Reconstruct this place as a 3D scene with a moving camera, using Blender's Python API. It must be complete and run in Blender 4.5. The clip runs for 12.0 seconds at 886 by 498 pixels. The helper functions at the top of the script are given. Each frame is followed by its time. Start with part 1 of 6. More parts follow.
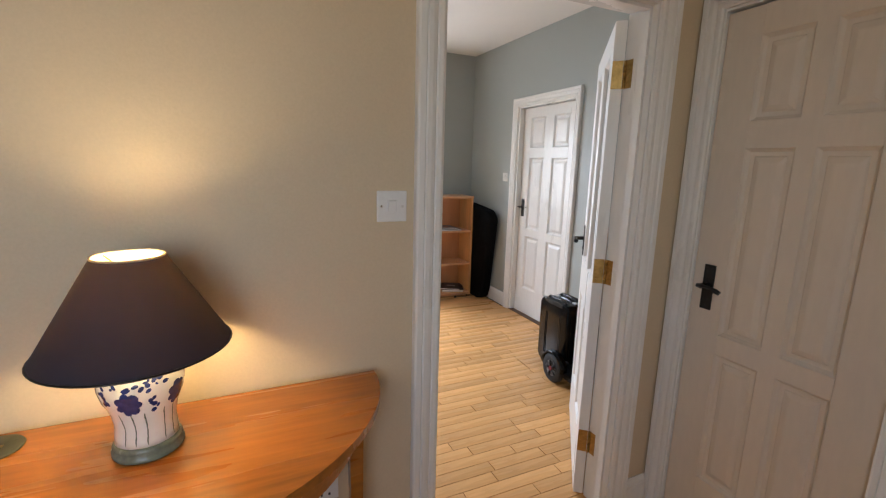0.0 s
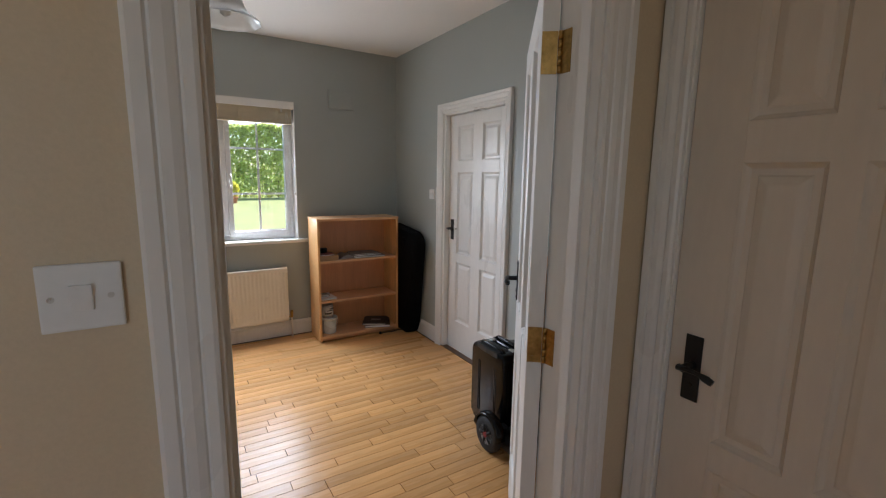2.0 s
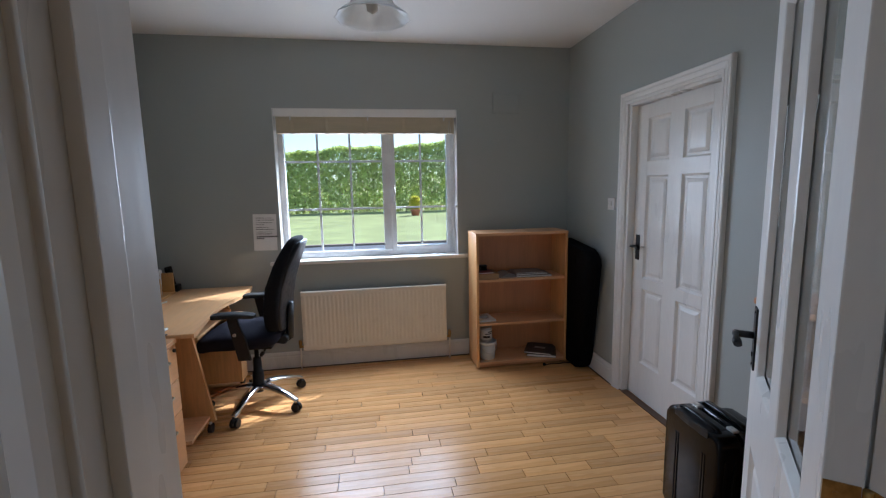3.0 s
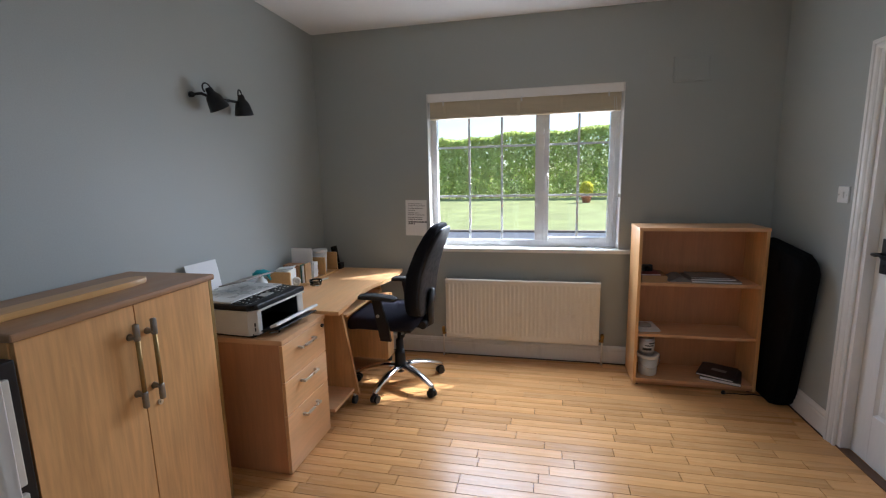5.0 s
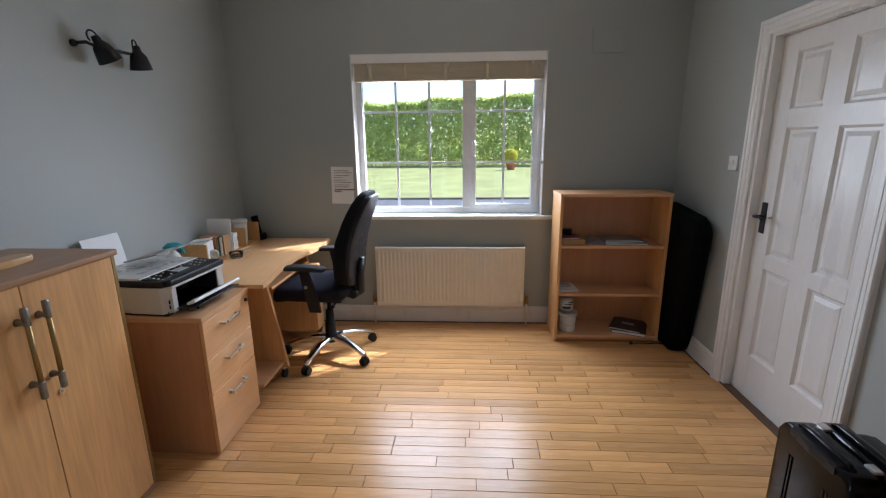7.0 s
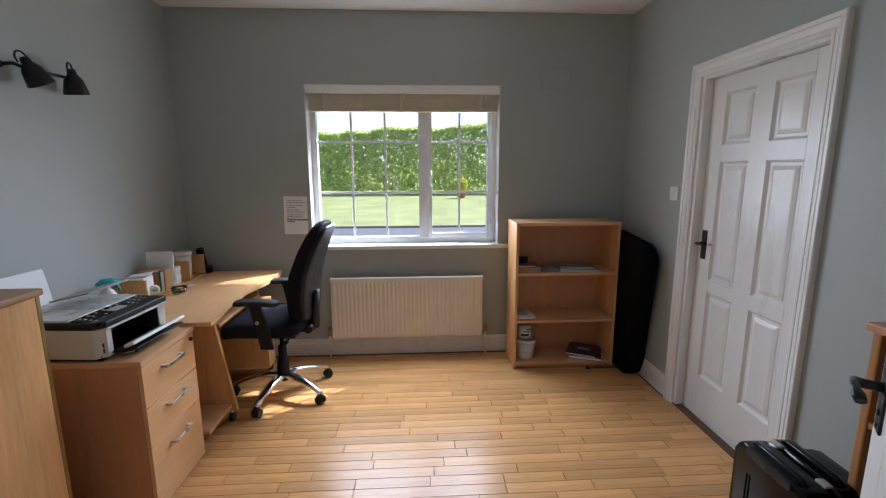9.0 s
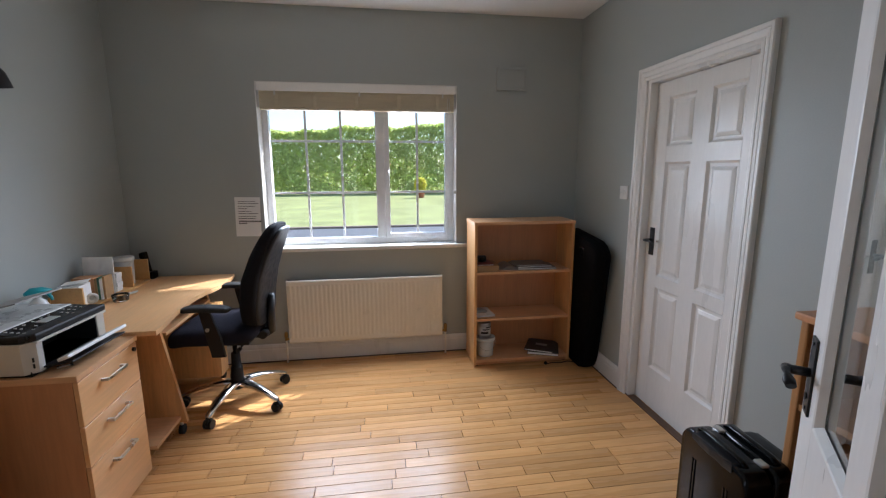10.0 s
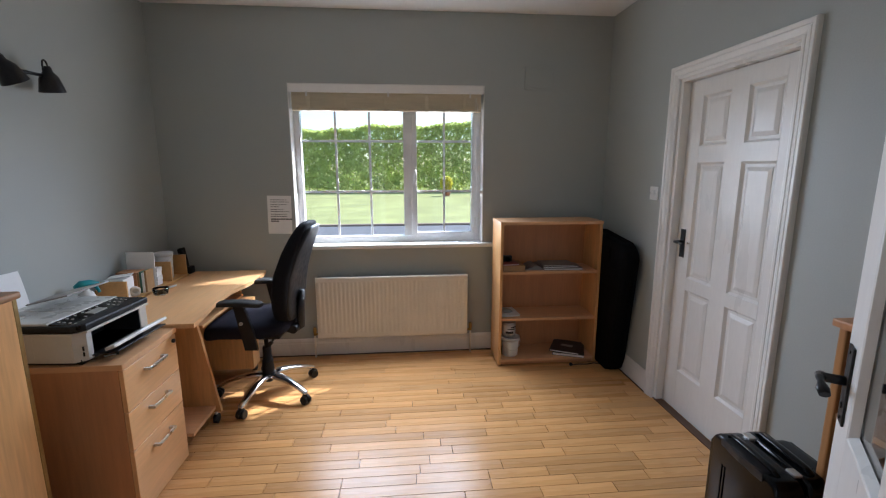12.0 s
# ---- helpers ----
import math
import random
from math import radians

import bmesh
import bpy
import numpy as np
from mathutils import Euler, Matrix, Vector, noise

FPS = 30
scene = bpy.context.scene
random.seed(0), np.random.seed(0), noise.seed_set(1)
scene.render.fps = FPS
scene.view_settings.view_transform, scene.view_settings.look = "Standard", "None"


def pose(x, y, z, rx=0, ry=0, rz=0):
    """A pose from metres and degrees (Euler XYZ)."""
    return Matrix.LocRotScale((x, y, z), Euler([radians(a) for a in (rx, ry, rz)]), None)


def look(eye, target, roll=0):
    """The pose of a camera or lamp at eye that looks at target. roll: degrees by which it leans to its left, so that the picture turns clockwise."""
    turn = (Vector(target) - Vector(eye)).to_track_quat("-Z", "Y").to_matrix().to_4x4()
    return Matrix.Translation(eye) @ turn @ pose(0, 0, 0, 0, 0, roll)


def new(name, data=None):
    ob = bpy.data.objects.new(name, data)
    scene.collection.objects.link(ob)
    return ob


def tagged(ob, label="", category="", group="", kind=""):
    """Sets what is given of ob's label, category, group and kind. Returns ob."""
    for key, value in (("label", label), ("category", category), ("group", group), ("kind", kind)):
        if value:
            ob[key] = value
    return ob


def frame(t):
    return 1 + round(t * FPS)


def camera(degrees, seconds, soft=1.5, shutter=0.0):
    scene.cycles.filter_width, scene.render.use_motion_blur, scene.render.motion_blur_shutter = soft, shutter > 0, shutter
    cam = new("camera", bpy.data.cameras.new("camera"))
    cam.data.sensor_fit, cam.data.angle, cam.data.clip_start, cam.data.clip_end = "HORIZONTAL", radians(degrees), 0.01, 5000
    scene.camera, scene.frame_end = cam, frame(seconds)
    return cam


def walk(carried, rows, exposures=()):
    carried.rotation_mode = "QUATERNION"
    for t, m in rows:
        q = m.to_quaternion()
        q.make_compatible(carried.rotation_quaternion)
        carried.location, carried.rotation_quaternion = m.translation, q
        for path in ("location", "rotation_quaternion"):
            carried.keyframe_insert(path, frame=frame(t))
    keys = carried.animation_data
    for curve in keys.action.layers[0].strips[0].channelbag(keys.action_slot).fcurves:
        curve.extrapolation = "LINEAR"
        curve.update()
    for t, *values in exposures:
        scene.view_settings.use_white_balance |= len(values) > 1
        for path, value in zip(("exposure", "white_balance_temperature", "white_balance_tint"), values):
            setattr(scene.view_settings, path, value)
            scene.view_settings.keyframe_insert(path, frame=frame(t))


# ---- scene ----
cam = camera(90.3, 12.0, soft=1.2)
EXPO = [(0.0, 1.82, 5720, 11), (1.0, 1.86, 5780, 11), (2.0, 1.10, 5700, 11), (2.5, 0.95, 5420, 11), (3.0, 0.70, 5120, 11), (3.6, 0.82, 5120, 11), (5.3, 0.90, 5480, 13), (12.0, 0.90, 5480, 13)]
PATH = [
    (0, (-2.454, -4.592, 1.446), (-1.633, -2.808, 1.068), 1.5),
    (0.5, (-2.354, -4.549, 1.443), (-1.325, -2.883, 1.038), 0.2),
    (1, (-2.173, -4.444, 1.466), (-1.121, -2.79, 1.069), 0.3),
    (1.5, (-2.036, -4.338, 1.458), (-0.944, -2.706, 1.077), 1.0),
    (2, (-1.968, -4.116, 1.484), (-0.932, -2.436, 1.162), 0.9),
    (2.5, (-1.874, -3.872, 1.488), (-1.114, -2.045, 1.197), 0.0),
    (3, (-1.73, -3.7, 1.469), (-1.411, -1.744, 1.196), -1.1),
    (3.5, (-1.612, -3.562, 1.521), (-1.681, -1.585, 1.225), -0.4),
    (3.7, (-1.574, -3.534, 1.505), (-1.752, -1.563, 1.214), -0.8),
    (5.3, (-1.566, -3.47, 1.47), (-2.0, -1.549, 1.12), -1.3),
    (5.5, (-1.556, -3.463, 1.481), (-1.951, -1.541, 1.092), -1.2),
    (6, (-1.562, -3.47, 1.474), (-1.814, -1.536, 1.031), -0.6),
    (6.5, (-1.55, -3.475, 1.473), (-1.735, -1.541, 1.0), -0.8),
    (7, (-1.577, -3.479, 1.47), (-1.686, -1.538, 1.0), -0.6),
    (8.8, (-1.629, -3.459, 1.479), (-1.581, -1.489, 1.132), -0.4),
    (9, (-1.625, -3.454, 1.48), (-1.514, -1.488, 1.131), -0.2),
    (9.5, (-1.619, -3.452, 1.48), (-1.412, -1.494, 1.132), -0.1),
    (10, (-1.615, -3.449, 1.483), (-1.325, -1.502, 1.131), -0.2),
    (10.5, (-1.624, -3.449, 1.479), (-1.278, -1.511, 1.124), -0.2),
    (11, (-1.616, -3.459, 1.486), (-1.285, -1.52, 1.125), -0.3),
    (11.5, (-1.618, -3.464, 1.489), (-1.358, -1.514, 1.126), -0.4),
    (12, (-1.624, -3.47, 1.493), (-1.447, -1.511, 1.134), -0.1),
]
walk(cam, [(t, look(eye, target, roll)) for t, eye, target, roll in PATH], EXPO)

# ---- light ----
SUN_AZ, SUN_EL = math.atan2(0.63, 0.776), radians(46)
world = bpy.data.worlds.new("sky")
scene.world = world
world.use_nodes = True
wn, wl = world.node_tree.nodes, world.node_tree.links
sky = wn.new("ShaderNodeTexSky")
sky.sky_type, sky.sun_disc = "NISHITA", False
sky.sun_elevation, sky.sun_rotation = SUN_EL, radians(90) - SUN_AZ
wl.new(sky.outputs[0], wn["Background"].inputs[0])
wn["Background"].inputs[1].default_value = 0.15
sun = new("sun", bpy.data.lights.new("sun", "SUN"))
sun.data.energy, sun.data.angle, sun.data.color = 5.0, radians(0.6), (1.0, 0.94, 0.85)
sun.matrix_world = look((0, 0, 0), (-math.cos(SUN_EL) * math.cos(SUN_AZ), -math.cos(SUN_EL) * math.sin(SUN_AZ), -math.sin(SUN_EL)))
# added fill lamp for the hall, in an unseen opening behind the walker
hall_fill = new("hall_window_light", bpy.data.lights.new("hall_window_light", "AREA"))
hall_fill.data.shape, hall_fill.data.size, hall_fill.data.size_y = "RECTANGLE", 1.0, 1.1
hall_fill.data.energy, hall_fill.data.color = 3.1, (1.0, 0.94, 0.85)
hall_fill.matrix_world = look((-3.2, -5.46, 1.6), (-3.2, -3.4, 1.4))
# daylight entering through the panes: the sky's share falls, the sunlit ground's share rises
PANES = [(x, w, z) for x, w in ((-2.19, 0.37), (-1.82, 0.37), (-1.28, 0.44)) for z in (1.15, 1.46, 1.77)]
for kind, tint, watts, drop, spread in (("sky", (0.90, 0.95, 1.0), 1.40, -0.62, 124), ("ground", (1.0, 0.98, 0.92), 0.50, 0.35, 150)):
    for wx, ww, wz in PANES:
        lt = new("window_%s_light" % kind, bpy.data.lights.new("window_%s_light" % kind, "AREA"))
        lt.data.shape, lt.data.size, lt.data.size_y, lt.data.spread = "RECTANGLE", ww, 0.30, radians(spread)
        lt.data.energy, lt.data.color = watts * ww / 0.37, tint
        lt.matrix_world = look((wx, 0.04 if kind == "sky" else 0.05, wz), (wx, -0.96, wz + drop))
bulb_light = new("bulb_light", bpy.data.lights.new("bulb_light", "POINT"))
bulb_light.data.energy, bulb_light.data.shadow_soft_size, bulb_light.data.color = 0.52, 0.05, (1.0, 0.70, 0.34)

# ---- materials ----
def links(mat):
    return mat.node_tree.nodes, mat.node_tree.links


def material(name, color, rough=0.5, metal=0.0, vary=0.08, scale=6.0, bump=0.0, grain=90.0, stretch=(1, 1, 1), spec=0.5, rvary=0.08, random_tint=0.0, coat=0.0):
    """Base colour with stains at one scale and grain at another, both also moving roughness and relief."""
    mat = bpy.data.materials.new(name)
    mat.use_nodes = True
    n, l = links(mat)
    b = n["Principled BSDF"]
    tc, mp = n.new("ShaderNodeTexCoord"), n.new("ShaderNodeMapping")
    mp.inputs["Scale"].default_value = stretch
    l.new(tc.outputs["Object"], mp.inputs[0])
    big, fine = n.new("ShaderNodeTexNoise"), n.new("ShaderNodeTexNoise")
    big.inputs["Scale"].default_value, fine.inputs["Scale"].default_value = scale, grain
    big.inputs["Detail"].default_value, fine.inputs["Detail"].default_value = 4, 3
    l.new(mp.outputs[0], big.inputs[0])
    l.new(mp.outputs[0], fine.inputs[0])
    add = n.new("ShaderNodeMath")
    add.operation = "ADD"
    l.new(big.outputs[0], add.inputs[0])
    l.new(fine.outputs[0], add.inputs[1])
    src = add.outputs[0]
    if random_tint:
        oi, m = n.new("ShaderNodeObjectInfo"), n.new("ShaderNodeMath")
        m.operation = "MULTIPLY_ADD"
        m.inputs[1].default_value = random_tint
        geo, su, fr = n.new("ShaderNodeNewGeometry"), n.new("ShaderNodeMath"), n.new("ShaderNodeMath")
        su.operation, fr.operation = "ADD", "FRACT"
        l.new(oi.outputs["Random"], su.inputs[0])
        l.new(geo.outputs["Random Per Island"], su.inputs[1])
        l.new(su.outputs[0], fr.inputs[0])
        l.new(fr.outputs[0], m.inputs[0])
        l.new(src, m.inputs[2])
        src = m.outputs[0]
    rng = n.new("ShaderNodeMapRange")
    rng.inputs[1].default_value, rng.inputs[2].default_value = 0.6, 1.4 + random_tint
    l.new(src, rng.inputs[0])
    mix = n.new("ShaderNodeMix")
    mix.data_type = "RGBA"
    mix.inputs[6].default_value = (*[max(0.0, c * (1 - vary)) for c in color], 1)
    mix.inputs[7].default_value = (*[min(1.0, c * (1 + vary)) for c in color], 1)
    l.new(rng.outputs[0], mix.inputs[0])
    l.new(mix.outputs[2], b.inputs["Base Color"])
    rr = n.new("ShaderNodeMapRange")
    rr.inputs[1].default_value, rr.inputs[2].default_value = 0.3, 0.7
    rr.inputs[3].default_value, rr.inputs[4].default_value = max(0.02, rough - rvary), min(1, rough + rvary)
    l.new(big.outputs[0], rr.inputs[0])
    l.new(rr.outputs[0], b.inputs["Roughness"])
    b.inputs["Metallic"].default_value = metal
    b.inputs["Specular IOR Level"].default_value = spec
    if coat:
        b.inputs["Coat Weight"].default_value, b.inputs["Coat Roughness"].default_value = coat, 0.12
    if bump:
        bp = n.new("ShaderNodeBump")
        bp.inputs["Strength"].default_value, bp.inputs["Distance"].default_value = bump, 0.004
        l.new(fine.outputs[0], bp.inputs["Height"])
        l.new(bp.outputs[0], b.inputs["Normal"])
    return mat


def wood(name, color, along=0, rough=0.4, vary=0.2, random_tint=0.0, coat=0.0, bump=0.12, spec=0.5):
    st = [5.0, 5.0, 5.0]
    st[along] = 0.4
    return material(name, color, rough, 0, vary, 2.2, bump, 15, tuple(st), spec, 0.06, random_tint, coat)


def glass(name, tint=(0.95, 0.98, 0.97), rough=0.0):
    mat = bpy.data.materials.new(name)
    mat.use_nodes = True
    b = mat.node_tree.nodes["Principled BSDF"]
    b.inputs["Base Color"].default_value = (*tint, 1)
    b.inputs["Roughness"].default_value, b.inputs["Transmission Weight"].default_value, b.inputs["IOR"].default_value = rough, 1.0, 1.45
    return mat


M_GREY = material("grey_green_wall_paint", (0.385, 0.412, 0.395), 0.55, vary=0.05, scale=1.3, bump=0.10, grain=160)
M_BEIGE = material("beige_wall_paint", (0.61, 0.50, 0.34), 0.6, vary=0.05, scale=1.3, bump=0.10, grain=160)
M_CEIL = material("ceiling_paint", (0.84, 0.83, 0.81), 0.8, vary=0.03, scale=1.5, bump=0.08, grain=140)
M_WHITE = material("white_gloss_paint", (0.78, 0.77, 0.74), 0.32, vary=0.04, scale=5, bump=0.05, grain=60, stretch=(1, 1, 0.25))
M_HALLDOOR = material("cream_door_paint", (0.68, 0.60, 0.50), 0.42, vary=0.04, scale=5, bump=0.06, grain=60, stretch=(1, 1, 0.25))
M_UPVC = material("white_upvc", (0.80, 0.81, 0.82), 0.25, vary=0.02, scale=8)
M_PLANK = wood("maple_floorboard", (0.65, 0.352, 0.132), 0, 0.29, 0.30, random_tint=0.8, coat=0.0, spec=0.26)
M_JOINT = material("dark_floor_joint", (0.15, 0.08, 0.033), 0.7)
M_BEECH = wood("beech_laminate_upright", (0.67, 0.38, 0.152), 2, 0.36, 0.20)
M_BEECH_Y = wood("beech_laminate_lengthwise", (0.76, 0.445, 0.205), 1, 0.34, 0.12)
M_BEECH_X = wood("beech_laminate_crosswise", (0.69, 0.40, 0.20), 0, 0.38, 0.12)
# pedestal sides: same beech as the fronts, shade painted in; box truly reddish
M_CARC = wood("shaded_beech_and_red_wood", (0.56, 0.275, 0.125), 2, 0.38, 0.12)
M_CUPTOP = wood("brown_laminate_edge", (0.36, 0.20, 0.10), 1, 0.36, 0.12)
M_POST = wood("brown_stained_wood", (0.40, 0.20, 0.075), 2, 0.35, 0.15)
M_PINE = wood("varnished_pine", (0.62, 0.36, 0.13), 1, 0.33, 0.12)
M_TABLE = wood("orange_varnished_cherry", (0.31, 0.105, 0.011), 0, 0.26, 0.36, coat=0.2)
M_BRASS = material("aged_brass", (0.42, 0.27, 0.09), 0.38, 1.0, 0.35, 40, 0.1)
M_IRON = material("black_iron", (0.012, 0.012, 0.013), 0.38, 0.3, 0.3, 50, 0.2)
M_STEEL = material("brushed_steel", (0.62, 0.61, 0.58), 0.3, 1.0, 0.1, 20)
M_CHROME = material("chrome", (0.85, 0.85, 0.86), 0.17, 1.0, 0.05, 20)
M_BRASSBAR = material("satin_brass_bar", (0.33, 0.24, 0.10), 0.42, 1.0, 0.15, 20)
M_DULL = material("dull_grey_steel", (0.27, 0.26, 0.235), 0.42, 1.0, 0.15, 30)
M_CREAM = material("cream_radiator_enamel", (0.80, 0.755, 0.66), 0.35, vary=0.04, scale=6)
M_BLACKPL = material("black_plastic", (0.011, 0.011, 0.012), 0.42, vary=0.25, scale=30, bump=0.1, spec=0.35)
M_GLOSSBLK = material("glossy_black_shell", (0.004, 0.0045, 0.005), 0.17, vary=0.3, scale=20, spec=0.28)
M_FABRIC = material("black_fabric", (0.009, 0.009, 0.012), 0.9, vary=0.4, scale=30, bump=0.6, grain=420, spec=0.2)
M_NAVYSEAT = material("dark_navy_fabric", (0.013, 0.013, 0.022), 0.92, vary=0.4, scale=30, bump=0.6, grain=420, spec=0.2)
M_BAG = material("black_nylon", (0.004, 0.004, 0.0045), 0.9, vary=0.4, scale=14, bump=0.5, grain=300, spec=0.1)
M_RUBBER = material("black_rubber", (0.015, 0.015, 0.015), 0.7, vary=0.3, scale=40)
M_PAPER = material("white_paper", (0.88, 0.88, 0.87), 0.7, vary=0.03, scale=10)
M_PAPERWHITE = material("bright_white_lacquer", (0.88, 0.87, 0.83), 0.35, vary=0.03, scale=8)
M_INK = material("black_ink", (0.03, 0.03, 0.035), 0.7)
M_CARD = material("brown_card", (0.36, 0.23, 0.12), 0.75, vary=0.12, scale=12)
M_PWHITE = material("white_plastic", (0.74, 0.74, 0.72), 0.35, vary=0.03, scale=12)
M_PGREY = material("printer_grey_plastic", (0.40, 0.39, 0.36), 0.4, vary=0.06, scale=20)
M_PLID = material("printer_pale_lid", (0.60, 0.60, 0.57), 0.3, vary=0.05, scale=20)
M_PBEIGE = material("printer_cream_plastic", (0.62, 0.59, 0.52), 0.36, vary=0.04, scale=20)
M_SLAT = wood("pale_wooden_slat", (0.62, 0.54, 0.38), 0, 0.4, 0.1)
M_TEAL = material("teal_plastic", (0.02, 0.30, 0.34), 0.35, vary=0.1, scale=20)
M_RED = material("dark_red_print", (0.25, 0.03, 0.03), 0.5)
M_GLASS = glass("clear_glass")
M_FROST = glass("frosted_shade_glass", (0.72, 0.70, 0.66), 0.45)
M_LEAF = material("hedge_leaf", (0.48, 0.58, 0.22), 0.6, vary=0.8, scale=1.2, grain=9, spec=0.3, random_tint=1.2)
M_SHRUB = material("yellow_green_shrub_leaf", (0.58, 0.54, 0.05), 0.6, vary=0.3, scale=6)
for mat, glow in ((M_LEAF, (0.74, 0.78, 0.28, 1)), (M_SHRUB, (0.85, 0.78, 0.12, 1))):
    n, l = links(mat)
    leaf_glow, leaf_mix = n.new("ShaderNodeBsdfTranslucent"), n.new("ShaderNodeMixShader")
    leaf_glow.inputs[0].default_value, leaf_mix.inputs[0].default_value = glow, 0.6
    l.new(n["Principled BSDF"].outputs[0], leaf_mix.inputs[1])
    l.new(leaf_glow.outputs[0], leaf_mix.inputs[2])
    l.new(leaf_mix.outputs[0], n["Material Output"].inputs[0])
M_LEAFCORE = material("hedge_stem_bark", (0.14, 0.11, 0.06), 0.9, vary=0.4, scale=3)
M_GRASS = material("lawn_grass", (0.31, 0.32, 0.125), 0.9, vary=0.40, scale=0.7, bump=0.5, grain=60, spec=0.2)
M_TARMAC = material("drive_tarmac", (0.13, 0.13, 0.135), 0.9, vary=0.15, scale=2, bump=0.5, grain=80)
M_KERB = material("concrete_kerb", (0.30, 0.22, 0.16), 0.85, vary=0.15, scale=5, bump=0.4)
M_TERRA = material("terracotta", (0.42, 0.15, 0.08), 0.7, vary=0.15, scale=15)
M_RENDER = material("house_render", (0.55, 0.53, 0.48), 0.85, vary=0.06, scale=2, bump=0.3)
M_PORCELAIN = material("white_porcelain", (0.80, 0.79, 0.75), 0.12, vary=0.03, scale=20, coat=0.4)
M_BLUE = material("cobalt_glaze", (0.025, 0.04, 0.15), 0.15, vary=0.4, scale=40)
M_GLAZEGREEN = material("grey_green_glaze", (0.15, 0.18, 0.14), 0.2, vary=0.3, scale=40)
M_TIN = material("tin_can", (0.5, 0.5, 0.5), 0.35, 0.9, 0.2, 30)


# ---- building helpers ----
def box(bm, x0, x1, y0, y1, z0, z1, bevel=0.0, seg=2):
    r = bmesh.ops.create_cube(bm, size=1.0)
    vs = r["verts"]
    for v in vs:
        v.co = Vector(((x0 + x1) / 2 + v.co.x * (x1 - x0), (y0 + y1) / 2 + v.co.y * (y1 - y0), (z0 + z1) / 2 + v.co.z * (z1 - z0)))
    if bevel:
        es = list({e for v in vs for e in v.link_edges})
        vs = [v for f in bmesh.ops.bevel(bm, geom=es, offset=bevel, segments=seg, profile=0.6, affect="EDGES")["faces"] for v in f.verts]
    return vs


def boxed(*a, bevel=0.0, seg=2):
    bm = bmesh.new()
    box(bm, *a, bevel=bevel, seg=seg)
    return bm


def lathe(bm, profile, center=(0, 0, 0), seg=32, m=None, wave=None):
    """Turn (radius, height) pairs about z; wave(angle, k) may scale the radius."""
    rings = []
    c = Vector(center)
    for k, (r, h) in enumerate(profile):
        ring = []
        for i in range(seg):
            a = 2 * math.pi * i / seg
            q = r * (wave(a, k) if wave else 1)
            p = Vector((q * math.cos(a), q * math.sin(a), h))
            ring.append(bm.verts.new((m @ p if m else p) + c))
        rings.append(ring)
    for a, b in zip(rings, rings[1:]):
        for i in range(seg):
            bm.faces.new((a[i], a[(i + 1) % seg], b[(i + 1) % seg], b[i])).smooth = True
    for ring, flip in ((rings[0], True), (rings[-1], False)):
        if profile[0 if flip else -1][0] > 1e-4:
            bm.faces.new(ring[::-1] if flip else ring)
    return bm


def rod(bm, a, b, r, seg=12, r2=None):
    a, b = Vector(a), Vector(b)
    q = (b - a).to_track_quat("Z", "Y").to_matrix()
    return lathe(bm, [(r, 0), (r if r2 is None else r2, (b - a).length)], a, seg, q)


def tube(bm, pts, r, seg=10, flat=1.0):
    """Round bar along points; flat squeezes it sideways."""
    pts = [Vector(p) for p in pts]
    rings, up = [], Vector((0.013, 0.021, 1))
    for i, p in enumerate(pts):
        d = (pts[min(i + 1, len(pts) - 1)] - pts[max(i - 1, 0)]).normalized()
        s = d.cross(up)
        if s.length < 0.1:
            s = d.cross(Vector((1, 0, 0)))
        s.normalize()
        u = s.cross(d)
        rr = r[i] if isinstance(r, (list, tuple)) else r
        rings.append([bm.verts.new(p + s * math.cos(2 * math.pi * k / seg) * rr + u * math.sin(2 * math.pi * k / seg) * rr * flat) for k in range(seg)])
    for a, b in zip(rings, rings[1:]):
        for k in range(seg):
            bm.faces.new((a[k], a[(k + 1) % seg], b[(k + 1) % seg], b[k])).smooth = True
    bm.faces.new(rings[0][::-1])
    bm.faces.new(rings[-1])
    return bm


def prism(bm, outline, z0, z1, m=None, bevel=0.0):
    """Extrude a flat outline (counter-clockwise) from z0 to z1."""
    lo = [bm.verts.new((x, y, z0)) for x, y in outline]
    hi = [bm.verts.new((x, y, z1)) for x, y in outline]
    bm.faces.new(lo[::-1])
    top = bm.faces.new(hi)
    k = len(outline)
    for i in range(k):
        bm.faces.new((lo[i], lo[(i + 1) % k], hi[(i + 1) % k], hi[i]))
    vs = lo + hi
    if bevel:
        es = [e for e in bm.edges if e.verts[0] in set(vs) and abs(e.verts[0].co.z - e.verts[1].co.z) < 1e-6]
        r = bmesh.ops.bevel(bm, geom=es, offset=bevel, segments=2, profile=0.6, affect="EDGES")
        vs = list({v for f in bm.faces for v in f.verts})
    if m is not None:
        bmesh.ops.transform(bm, matrix=m, verts=vs)
    return bm


def part(name, bm, mat, parent=None, label="", smooth=False):
    bmesh.ops.recalc_face_normals(bm, faces=bm.faces)
    me = bpy.data.meshes.new(name)
    bm.to_mesh(me)
    bm.free()
    if smooth:
        for p in me.polygons:
            p.use_smooth = True
    for m in (mat if isinstance(mat, (list, tuple)) else [mat]):
        me.materials.append(m)
    ob = new(name, me)
    if parent is not None:
        ob.parent = parent
    return tagged(ob, label) if label else ob


def thing(name, m, label, category, group="", kind=""):
    ob = new(name)
    ob.empty_display_size = 0.1
    ob.matrix_basis = m
    return tagged(ob, label, category, group, kind)


